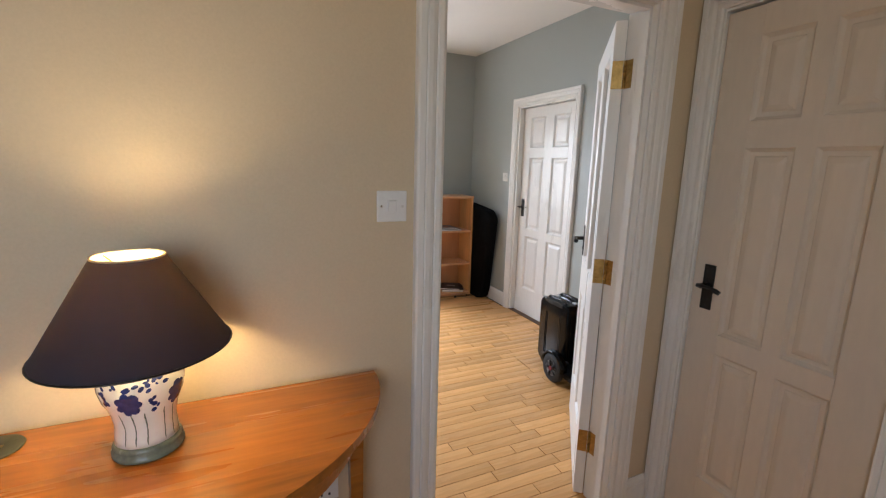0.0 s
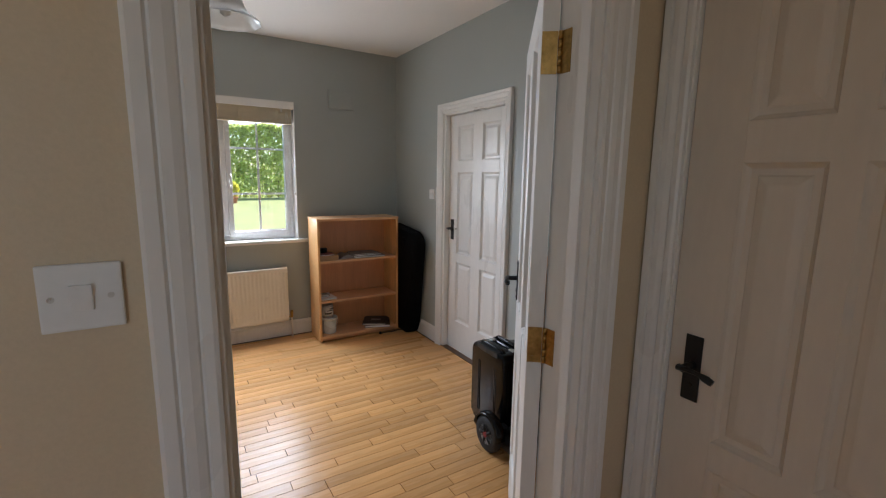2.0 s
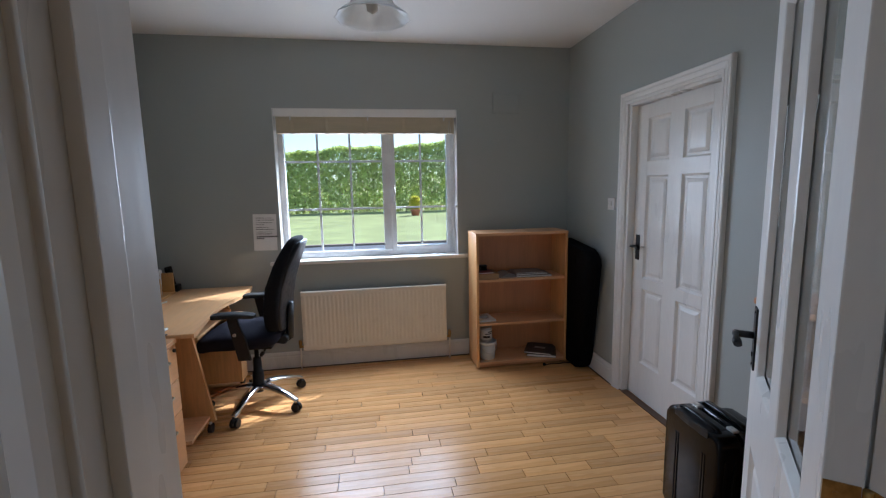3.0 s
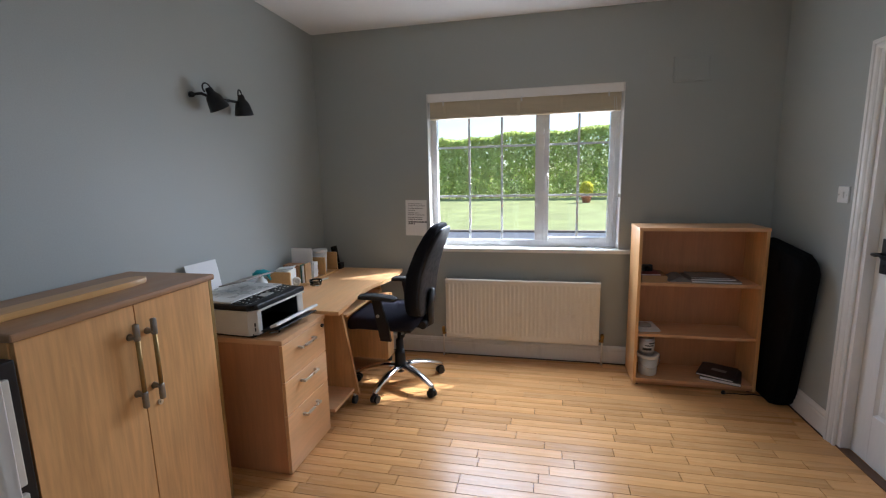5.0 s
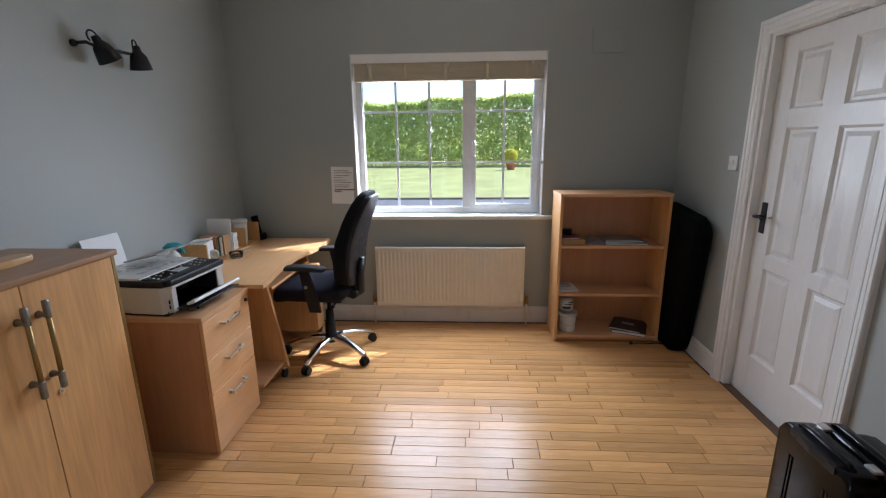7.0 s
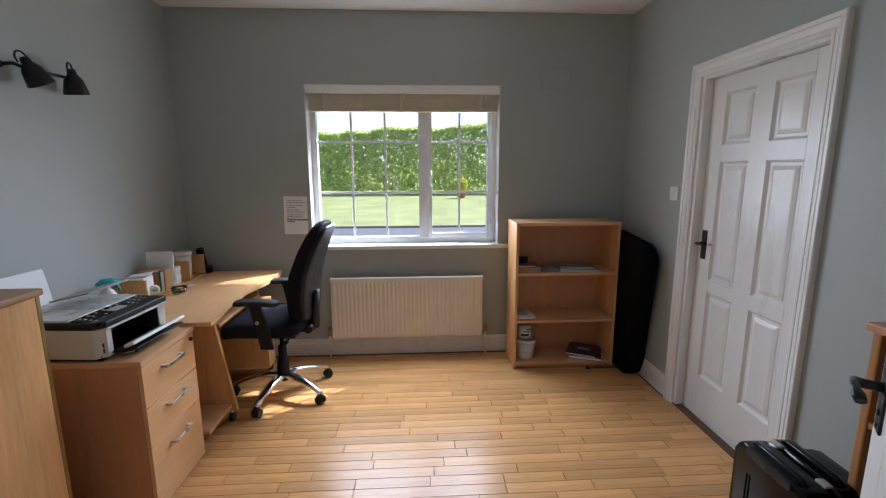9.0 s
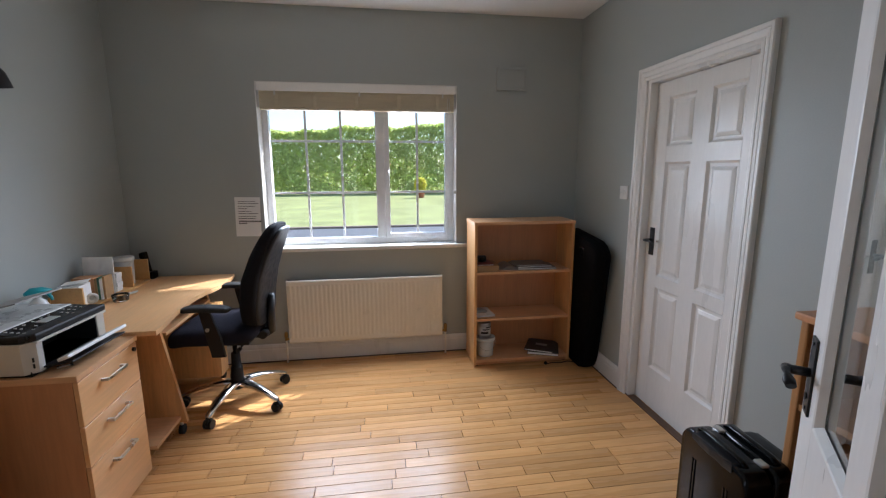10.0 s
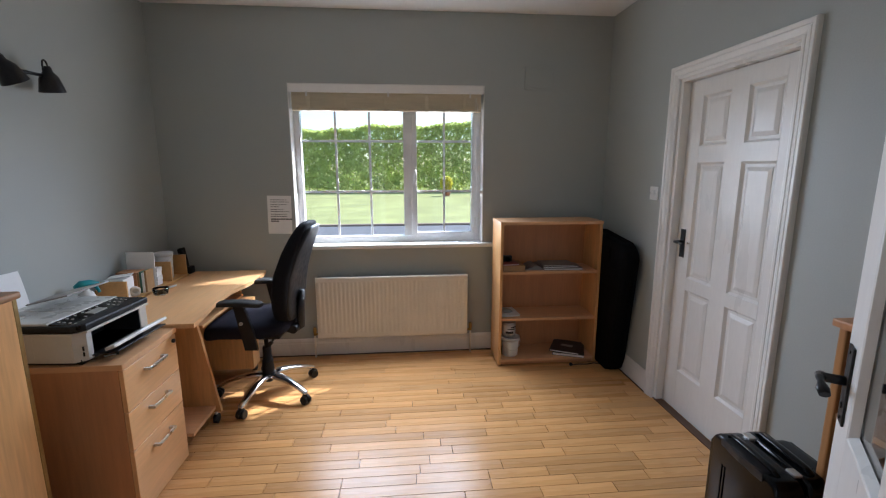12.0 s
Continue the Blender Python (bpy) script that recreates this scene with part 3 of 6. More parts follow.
part("bottom_rail", boxed(WX0 + 0.022, WX1 - 0.022, -0.026, 0.026, 0.0, 0.016, bevel=0.004), M_SLAT, b)
for x in (-2.31, -2.04, -1.74, -1.43, -1.14):
    bm = boxed(x - 0.012, x + 0.012, -0.029, -0.0265, -0.002, 0.112)
    part("ladder_tape", bm, M_SLAT, b)
for x in (-2.32, -1.72, -1.10):
    part("bracket_clip", boxed(x - 0.006, x + 0.006, -0.042, -0.038, 0.10, 0.135), M_PWHITE, b)
bm = bmesh.new()
tube(bm, [(WX1 - 0.07, -0.03, 0.10), (WX1 - 0.066, -0.03, -0.2), (WX1 - 0.05, -0.03, -0.5), (WX1 - 0.03, -0.028, -0.8), (WX1 - 0.028, -0.028, -0.97)], 0.0018, 6)
tube(bm, [(WX1 - 0.06, -0.03, 0.10), (WX1 - 0.02, -0.03, -0.25), (WX1 - 0.018, -0.03, -0.6), (WX1 - 0.05, -0.028, -0.95)], 0.0018, 6)
part("pull_cord", bm, M_PWHITE, b)
bm = bmesh.new()
lathe(bm, [(0.003, 0.03), (0.009, 0.02), (0.011, 0.0), (0.0, -0.002)], (WX1 - 0.016, -0.03, -0.62), 12)
part("cord_toggle", bm, M_PWHITE, b)
cl = thing("blind_cord_coil", Matrix.Translation((-1.09, 0.03, 0.9045)), "thin white and grey cord lying on the window board", "cord")
bm = bmesh.new()
tube(bm, [(-0.09 + 0.018 * k, 0.018 * math.sin(k * 1.9), 0.003) for k in range(11)], 0.0028, 6)
part("loop", bm, M_PGREY, cl)

# ---- radiator ----
r = thing("radiator", Matrix.Translation((-1.717, -0.025, 0.165)), "cream steel panel radiator under the window", "radiator")
bm = bmesh.new()
RW, RH = 1.19, 0.498
us, prof = [], []
nfl = 35
prof.append((-RW / 2, -0.055))
prof.append((-RW / 2 + 0.02, -0.062))
pitch = (RW - 0.05) / nfl
for k in range(nfl):
    x = -RW / 2 + 0.025 + k * pitch
    prof += [(x + pitch * 0.12, -0.062), (x + pitch * 0.30, -0.0592), (x + pitch * 0.62, -0.0592), (x + pitch * 0.80, -0.062)]
prof += [(RW / 2 - 0.02, -0.062), (RW / 2, -0.055)]
zs = [(0.0, 0.006), (0.012, 0.0), (0.035, 0.0), (0.05, 1), (RH - 0.05, 1), (RH - 0.035, 0.0), (RH - 0.010, 0.0), (RH - 0.003, 0.003), (RH, 0.010)]
rows = []
for z, f in zs:
    rows.append([bm.verts.new((x, (y if f == 1 else -0.062 + f), z)) for x, y in prof])
for a, c in zip(rows, rows[1:]):
    for i in range(len(a) - 1):
        bm.faces.new((a[i], a[i + 1], c[i + 1], c[i]))
part("front_panel", bm, M_CREAM, r)
part("back_panel", boxed(-RW / 2 + 0.004, RW / 2 - 0.004, -0.050, -0.004, 0.006, RH - 0.012, bevel=0.004), M_CREAM, r)
bm = bmesh.new()
for k in range(58):
    x = -RW / 2 + 0.015 + k * 0.0202
    box(bm, x, x + 0.012, -0.048, -0.010, RH - 0.016, RH - 0.011)
part("top_grille", bm, M_CREAM, r)
for s in (-1, 1):
    bm = boxed(s * RW / 2 - 0.002 * (s < 0), s * RW / 2 + 0.002 * (s > 0), -0.056, -0.003, 0.01, RH - 0.004)
    part("side_cover", bm, M_CREAM, r)
    bm = bmesh.new()
    x = s * (RW / 2 + 0.03)
    rod(bm, (s * RW / 2, -0.03, 0.03), (x, -0.03, 0.03), 0.009)
    rod(bm, (x, -0.03, 0.02), (x, -0.03, 0.085), 0.011)
    lathe(bm, [(0.008, 0.04), (0.014, 0.05), (0.014, 0.075), (0.009, 0.085)], (x, -0.03, 0.0), 12)
    v = part("valve", bm, M_BRASS, r, "brass radiator valve")
    bm = bmesh.new()
    rod(bm, (x, -0.03, -0.1645), (x, -0.03, 0.022), 0.0075)
    part("pipe", bm, M_CREAM, r)

# ---- wall fittings ----
switch("light_switch", Matrix.Translation((-2.073, YH, 1.327)), "white plastic single light switch beside the doorway")
switch("light_switch", Matrix.Translation((0, -0.735, 1.334)) @ RIGHT, "small white light switch beside the closed door")
sk = thing("wall_socket", Matrix.Translation((-2.31, YH, 0.50)), "white double wall socket under the hall table", "socket")
part("plate", boxed(-0.073, 0.073, -0.009, 0, -0.043, 0.043, bevel=0.003), M_PWHITE, sk)
for s in (-1, 1):
    part("rocker", boxed(s * 0.035 - 0.008, s * 0.035 + 0.008, -0.013, -0.008, 0.012, 0.028, bevel=0.001), M_PWHITE, sk)
    for q, (dx, dz) in enumerate(((0, -0.004), (-0.011, -0.022), (0.011, -0.022))):
        part("pin_hole", boxed(s * 0.035 + dx - 0.003, s * 0.035 + dx + 0.003, -0.0096, -0.0088, dz - 0.004, dz + 0.004), M_INK, sk)
v = thing("vent_cover", Matrix.Translation((-0.563, 0, 2.17)), "wall vent cover painted over in the wall colour", "vent")
part("plate", boxed(-0.12, 0.12, -0.016, 0, -0.085, 0.085, bevel=0.003), M_GREY, v)
part("rim", ring_frame(-0.105, 0.105, -0.07, 0.07, 0.006, -0.020, -0.015, 0.001), M_GREY, v)
bm = bmesh.new()
rod(bm, (0.085, -0.015, 0.0), (0.085, -0.022, 0.0), 0.006, 10)
part("knob", bm, M_GREY, v)
n = thing("paper_note", Matrix.Translation((-2.566, -0.001, 1.146)) @ pose(0, 0, 0, 0, 1.2, 0), "white sheet of handwritten notes taped to the wall", "paper")
part("sheet", boxed(-0.089, 0.089, -0.0012, 0, -0.146, 0.146), M_PAPER, n)
random.seed(11)
zz = 0.115
for k, (ln, th) in enumerate(((0.11, 0.004), (0.13, 0.004), (0.12, 0.004), (0.05, 0.004), (0.09, 0.004), (0.13, 0.004), (0.11, 0.004), (0.12, 0.006), (0.14, 0.011), (0.06, 0.009))):
    x, bm = -0.065, bmesh.new()
    while x < -0.065 + ln:
        wd = random.uniform(0.008, 0.024)
        box(bm, x, x + wd, -0.0022, -0.0012, zz - th / 2 + random.uniform(-0.001, 0.001), zz + th / 2)
        x += wd + 0.005
    part("writing", bm, M_INK, n)
    zz -= 0.021 if k % 2 else 0.016

# twin spotlight on the west wall
s = thing("wall_spotlight", Matrix.Translation((XL, -1.425, 1.935)), "black twin-headed wall spotlight, switched off", "wall light")
bm = bmesh.new()
lathe(bm, [(0.016, 0), (0.016, 0.012), (0.010, 0.024), (0.0, 0.025)], (0, 0.05, 0), 24, Matrix.Rotation(radians(90), 3, "Y"))
part("base", bm, M_IRON, s)
bm = bmesh.new()
tube(bm, [(0.02, 0.05, 0), (0.06, 0.06, 0.004), (0.075, 0.11, -0.01), (0.075, 0.24, -0.005), (0.075, 0.36, 0.0)], 0.008, 8)
part("arm", bm, M_IRON, s)
for y, tip, yaw in ((0.12, 28, -20), (0.36, 12, 10)):
    m = Matrix.Translation((0.085, y, -0.01)) @ pose(0, 0, 0, tip, 0, yaw)
    bm = bmesh.new()
    lathe(bm, [(0.0, 0.055), (0.014, 0.055), (0.019, 0.045), (0.020, 0.03), (0.036, 0.008), (0.040, 0.0), (0.054, -0.062), (0.0535, -0.064), (0.050, -0.062), (0.036, 0.0), (0.016, 0.026), (0.0, 0.026)], (0, 0, 0), 24)
    bmesh.ops.transform(bm, matrix=m, verts=bm.verts)
    hd = part("lamp_head", bm, M_IRON, s, "black bell-shaped lamp head")
    bm = bmesh.new()
    tube(bm, [(0, -0.010 + 0.022 * math.cos(q), 0.052 + 0.030 * math.sin(q)) for q in [radians(-20 + 22 * j) for j in range(11)]], 0.0042, 8)
    bmesh.ops.transform(bm, matrix=m, verts=bm.verts)
    part("cable_loop", bm, M_RUBBER, hd)
    bm = bmesh.new()
    lathe(bm, [(0.0, -0.05), (0.020, -0.045), (0.026, -0.02), (0.014, 0.012), (0.0, 0.014)], (0, 0, 0), 16)
    bmesh.ops.transform(bm, matrix=m, verts=bm.verts)
    part("bulb", bm, M_PWHITE, hd)

# pendant
p = thing("pendant_light", Matrix.Translation((-1.685, -1.65, H)), "frosted glass bell pendant light, switched off", "pendant light")
bm = bmesh.new()
lathe(bm, [(0.05, 0), (0.05, -0.012), (0.03, -0.03), (0.0, -0.031)], (0, 0, 0), 24)
part("ceiling_rose", bm, M_PWHITE, p)
bm = bmesh.new()
rod(bm, (0, 0, -0.02), (0, 0, -0.265), 0.003, 8)
part("flex", bm, M_PWHITE, p)
bm = bmesh.new()
lathe(bm, [(0.018, -0.25), (0.020, -0.26), (0.020, -0.32), (0.0, -0.322)], (0, 0, 0), 16)
part("lamp_holder", bm, M_BRASS, p)
bm = bmesh.new()
prof = [(0.024, -0.245), (0.048, -0.25), (0.068, -0.275), (0.078, -0.315), (0.092, -0.345), (0.125, -0.372), (0.147, -0.392)]
prof = [(q[0] * 1.09, q[1] - 0.03) for q in prof]
lathe(bm, prof + [(q[0] - 0.004, q[1] - 0.001) for q in prof[::-1]], (0, 0, 0), 48, None, lambda a, k: 1 + (0.03 * math.cos(12 * a) if 5 <= k <= 8 else 0))
part("shade", bm, M_FROST, p, "frosted glass shade with a scalloped rim", True)
bm = bmesh.new()
lathe(bm, [(0.013, -0.32), (0.014, -0.33), (0.026, -0.36), (0.024, -0.39), (0.0, -0.405)], (0, 0, 0), 16)
part("bulb", bm, M_PWHITE, p, "", True)

# ---- hall furniture ----
def half_moon(cx, a, b, n=40, back=0.0):
    return [(cx - a, back)] + [(cx - a * math.cos(math.pi * k / n), -b * math.sin(math.pi * k / n)) for k in range(1, n)] + [(cx + a, back)]


TZ = 0.856
t = thing("console_table", Matrix.Translation((-2.73, YH - 0.022, 0)), "half-moon console table in orange varnished wood", "table")
bm = bmesh.new()
prism(bm, half_moon(0, 0.60, 0.50), TZ - 0.022, TZ, None, 0.005)
part("tabletop", bm, M_TABLE, t)
bm = bmesh.new()
outer, inner = half_moon(0, 0.54, 0.44), half_moon(0, 0.52, 0.42)
for i in range(len(outer) - 1):
    p0, p1, q0, q1 = outer[i], outer[i + 1], inner[i], inner[i + 1]
    vs = [bm.verts.new((p[0], p[1] - 0.012, z)) for z in (TZ - 0.11, TZ - 0.022) for p in (p0, p1, q1, q0)]
    for f in ((0, 1, 2, 3), (4, 7, 6, 5), (0, 4, 5, 1), (3, 2, 6, 7)):
        bm.faces.new([vs[k] for k in f])
part("apron", bm, M_TABLE, t)
for a in (8, 62, 118, 172):
    x, y = 0.53 * math.cos(radians(a)), -0.43 * math.sin(radians(a)) - 0.014
    bm = bmesh.new()
    lathe(bm, [(0.015, 0.0), (0.020, 0.35), (0.027, TZ - 0.13), (0.027, TZ - 0.022)], (x, y, 0), 4, Matrix.Rotation(radians(45), 3, "Z"))
    for f in bm.faces:
        f.smooth = False
    part("leg", bm, M_TABLE, t)

LAMP = Vector((-2.655, -3.60, TZ))
lm = thing("table_lamp", Matrix.Translation(LAMP), "blue and white porcelain lamp with dark shade, lit", "table lamp")
bm = bmesh.new()
lathe(bm, [(0.058, 0.0), (0.064, 0.004), (0.064, 0.012), (0.059, 0.016), (0.062, 0.022), (0.057, 0.032)], (0, 0, 0), 40)
part("foot", bm, M_GLAZEGREEN, lm, "grey-green glazed foot")
body_prof = [(0.062, 0.030), (0.060, 0.045), (0.058, 0.070), (0.063, 0.095), (0.074, 0.120), (0.081, 0.145), (0.080, 0.165), (0.068, 0.185), (0.046, 0.198), (0.030, 0.204), (0.026, 0.215)]
body_prof = [(r * 0.92, 0.030 + (z - 0.030) * 1.03) for r, z in body_prof]
bm = bmesh.new()
lathe(bm, body_prof, (0, 0, 0), 40)
body = part("body", bm, M_PORCELAIN, lm, "white porcelain body")


def on_body(a, z):
    for (r0, z0), (r1, z1) in zip(body_prof, body_prof[1:]):
        if z0 <= z <= z1:
            r = r0 + (r1 - r0) * (z - z0) / (z1 - z0) + 0.0008
            return Vector((r * math.cos(a), r * math.sin(a), z))
    return Vector((0, 0, z))


def patch(bm, a, z, ra, rz, n=14, tilt=0.0):
    """A painted spot on the body, ra radians wide and rz high."""
    c = bm.verts.new(on_body(a, z))
    last = None
    for f in (0.25, 0.5, 0.75, 1.0):
        ring = []
        for k in range(n):
            q = 2 * math.pi * k / n
            da, dz = f * ra * math.cos(q), f * rz * math.sin(q)
            ring.append(bm.verts.new(on_body(a + da * math.cos(tilt) - dz / 0.075 * math.sin(tilt), z + dz * math.cos(tilt) + da * 0.075 * math.sin(tilt))))
        for k in range(n):
            if last is None:
                bm.faces.new((c, ring[k], ring[(k + 1) % n]))
            else:
                bm.faces.new((last[k], last[(k + 1) % n], ring[(k + 1) % n], ring[k]))
        last = ring


random.seed(8)
for k in range(5):
    a = -1.75 + k * 2 * math.pi / 5
    flower = bmesh.new()
    patch(flower, a, 0.132, 0.20, 0.018)
    for j in range(7):
        q = 2 * math.pi * j / 7
        patch(flower, a + 0.20 * math.cos(q), 0.132 + 0.017 * math.sin(q), 0.13, 0.0075 + 0.003 * random.random(), 9, q)
    for j in range(12):
        patch(flower, a + random.uniform(-0.62, 0.62), random.uniform(0.160, 0.186), random.uniform(0.04, 0.11), random.uniform(0.002, 0.005), 8, random.uniform(-1, 1))
    for j in range(9):
        patch(flower, a + 0.62 + random.uniform(-0.14, 0.14), random.uniform(0.10, 0.168), random.uniform(0.04, 0.09), random.uniform(0.002, 0.006), 8, random.uniform(-1, 1))
    part("painted_flower", flower, M_BLUE, body, "cobalt blue painted flower")
    for j in range(3):
        b0 = a + (j - 1) * 0.35
        stem = bmesh.new()
        for s in range(6):
            patch(stem, b0 + 0.03 * math.sin(s * 0.7), 0.045 + s * 0.011, 0.022, 0.009, 6)
        part("painted_stem", stem, M_GLAZEGREEN, body, "grey painted stem")
bm = bmesh.new()
lathe(bm, [(0.014, 0.215), (0.016, 0.22), (0.016, 0.29), (0.0, 0.292)], (0, 0, 0), 16)
part("lamp_holder", bm, M_BRASS, lm)
SH0, SH1, SR0, SR1 = 0.222, 0.404, 0.166, 0.060
M_SHADE = bpy.data.materials.new("dark_shade_fabric")
M_SHADE.use_nodes = True
n, l = links(M_SHADE)
bs = n["Principled BSDF"]
bs.inputs["Base Color"].default_value, bs.inputs["Roughness"].default_value = (0.018, 0.018, 0.032, 1), 0.85
nz, bp = n.new("ShaderNodeTexNoise"), n.new("ShaderNodeBump")
nz.inputs["Scale"].default_value = 500
bp.inputs["Strength"].default_value, bp.inputs["Distance"].default_value = 0.3, 0.001
l.new(nz.outputs[0], bp.inputs["Height"])
l.new(bp.outputs[0], bs.inputs["Normal"])
tr, ms = n.new("ShaderNodeBsdfTranslucent"), n.new("ShaderNodeMixShader")
tr.inputs[0].default_value = (0.30, 0.19, 0.11, 1)
ms.inputs[0].default_value = 0.03
l.new(bs.outputs[0], ms.inputs[1])
l.new(tr.outputs[0], ms.inputs[2])
l.new(ms.outputs[0], n["Material Output"].inputs[0])
M_LINER = material("cream_shade_liner", (0.80, 0.70, 0.50), 0.7, vary=0.05, scale=10)
n, l = links(M_LINER)
tr, ms = n.new("ShaderNodeBsdfTranslucent"), n.new("ShaderNodeMixShader")
tr.inputs[0].default_value, ms.inputs[0].default_value = (0.80, 0.66, 0.42, 1), 0.4
l.new(n["Principled BSDF"].outputs[0], ms.inputs[1])
l.new(tr.outputs[0], ms.inputs[2])
l.new(ms.outputs[0], n["Material Output"].inputs[0])
bm = bmesh.new()
lathe(bm, [(SR0, SH0), (SR1, SH1)], (0, 0, 0), 64)
for f in [f for f in bm.faces if len(f.verts) > 4]:
    bm.faces.remove(f)
shade = part("shade", bm, M_SHADE, lm, "dark navy tapered fabric shade")
bm = bmesh.new()
lathe(bm, [(SR0 - 0.003, SH0 + 0.001), (SR1 - 0.003, SH1 - 0.001)], (0, 0, 0), 64)
for f in [f for f in bm.faces if len(f.verts) > 4]:
    bm.faces.remove(f)
part("liner", bm, M_LINER, shade, "cream shade lining")
for r, z in ((SR0, SH0), (SR1, SH1)):
    bm = bmesh.new()
    tube(bm, [(r * math.cos(2 * math.pi * k / 48), r * math.sin(2 * math.pi * k / 48), z) for k in range(49)], 0.0022, 6)
    part("rim", bm, M_IRON if r > 0.1 else M_LINER, shade)
bm = bmesh.new()
for k in range(3):
    a = 2 * math.pi * k / 3 + 0.4
    tube(bm, [(0.012 * math.cos(a), 0.012 * math.sin(a), SH1 - 0.03), (SR1 * math.cos(a), SR1 * math.sin(a), SH1 - 0.004)], 0.0016, 6)
part("spider", bm, M_BRASS, shade)
M_BULB = bpy.data.materials.new("lit_bulb")
M_BULB.use_nodes = True
eb = M_BULB.node_tree.nodes["Principled BSDF"]
eb.inputs["Emission Color"].default_value, eb.inputs["Emission Strength"].default_value = (1.0, 0.72, 0.36, 1), 30
bm = bmesh.new()
lathe(bm, [(0.013, 0.29), (0.014, 0.30), (0.026, 0.325), (0.028, 0.345), (0.021, 0.365), (0.0, 0.373)], (0, 0, 0), 20)
part("bulb", bm, M_BULB, lm, "lit warm bulb", True).visible_shadow = False
bulb_light.location = LAMP + Vector((0, 0, 0.318))
cs = thing("coaster", Matrix.Translation((-2.935, -3.50, TZ)), "small round dark green coaster on the table", "coaster")
bm = bmesh.new()
lathe(bm, [(0.046, 0.0), (0.048, 0.003), (0.046, 0.006), (0.0, 0.006)], (0, 0, 0), 32)
part("disc", bm, material("dark_green_leather", (0.05, 0.05, 0.025), 0.5, vary=0.2, scale=30, bump=0.3), cs)
part("motif", boxed(-0.012, 0.014, -0.005, 0.005, 0.006, 0.0068), M_BRASSBAR, cs)

# ---- bookcase by the window ----
BX0, BX1, BY0, BY1, BH = -0.922, -0.158, -0.365, -0.075, 1.112
bk = thing("bookcase", Matrix.Translation((BX0, BY1, 0)), "beech open bookcase, half empty, beside the window", "bookcase")
BW, BD = BX1 - BX0, BY1 - BY0
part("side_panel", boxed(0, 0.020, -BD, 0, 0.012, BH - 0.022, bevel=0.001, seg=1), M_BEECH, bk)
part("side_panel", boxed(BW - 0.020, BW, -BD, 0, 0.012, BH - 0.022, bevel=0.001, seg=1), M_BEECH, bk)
part("top", boxed(-0.003, BW + 0.003, -BD - 0.004, 0.0, BH - 0.022, BH, bevel=0.0015, seg=1), M_BEECH_X, bk)
part("base_shelf", boxed(0.020, BW - 0.020, -BD + 0.002, 0, 0.035, 0.055), M_BEECH_X, bk)
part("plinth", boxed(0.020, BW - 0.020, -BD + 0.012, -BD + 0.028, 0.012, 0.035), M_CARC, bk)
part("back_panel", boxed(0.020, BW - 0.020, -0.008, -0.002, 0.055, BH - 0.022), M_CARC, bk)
SHELF = (0.378, 0.738)
for z in SHELF:
    part("shelf", boxed(0.0205, BW - 0.0205, -BD + 0.010, -0.008, z - 0.020, z, bevel=0.001, seg=1), M_BEECH_X, bk)
for x in (0.03, BW - 0.03):
    for y in (-0.04, -BD + 0.04):
        bm = bmesh.new()
        rod(bm, (x, y, 0), (x, y, 0.035), 0.014, 10)
        part("foot", bm, M_BLACKPL, bk)


def book(name, x, y, z, w, d, h, rz, cover, label, category="book"):
    """A bound book or pad lying flat: two covers, a spine and a paper block."""
    th = thing(name, Matrix.Translation((x, y, z)) @ pose(0, 0, 0, 0, 0, rz), label, category)
    part("pages", boxed(-w / 2 + 0.004, w / 2 - 0.003, -d / 2 + 0.003, d / 2 - 0.003, 0.002, h - 0.002), M_PAPER, th)
    part("cover", boxed(-w / 2, w / 2, -d / 2, d / 2, h - 0.002, h), cover, th)
    part("back_cover", boxed(-w / 2, w / 2, -d / 2, d / 2, 0, 0.002), cover, th)
    part("spine", boxed(-w / 2, -w / 2 + 0.004, -d / 2, d / 2, 0.002, h - 0.002), cover, th)
    return th


M_COVD = material("dark_book_cover", (0.03, 0.03, 0.035), 0.4, vary=0.2, scale=14)
M_COVG = material("grey_book_cover", (0.22, 0.21, 0.20), 0.5, vary=0.15, scale=14)
M_COVR = material("maroon_book_cover", (0.22, 0.05, 0.05), 0.45, vary=0.2, scale=14)
M_COVT = material("tan_book_cover", (0.45, 0.27, 0.12), 0.55, vary=0.2, scale=14)
zb = SHELF[1]
bf = thing("card_box", Matrix.Translation((BX0 + 0.105, -0.24, zb)), "brown card box lying on the shelf", "box")
part("tray", boxed(-0.075, 0.085, -0.10, 0.10, 0, 0.032, bevel=0.001), M_CARD, bf)
part("lid", boxed(-0.077, 0.087, -0.102, 0.102, 0.0325, 0.045, bevel=0.001), M_CARD, bf)
book("paperback", BX0 + 0.085, -0.24, zb + 0.045, 0.13, 0.18, 0.010, 4, M_COVR, "thin red paperback on a card box")
cm = thing("small_camera", Matrix.Translation((BX0 + 0.085, -0.22, zb + 0.055)), "small dark gadget lying on a book", "gadget")
part("body", boxed(-0.04, 0.035, -0.02, 0.02, 0, 0.045, bevel=0.006), M_BLACKPL, cm)
bm = bmesh.new()
rod(bm, (0.0, -0.02, 0.022), (0.0, -0.042, 0.022), 0.017, 16)
part("lens", bm, M_GLOSSBLK, cm)
book("magazine", BX0 + 0.50, -0.22, zb, 0.30, 0.21, 0.014, -3, M_COVG, "grey magazine lying flat on the shelf", "magazine")
book("magazine", BX0 + 0.475, -0.21, zb + 0.014, 0.28, 0.20, 0.012, 3, M_COVG, "grey magazine on top of another", "magazine")
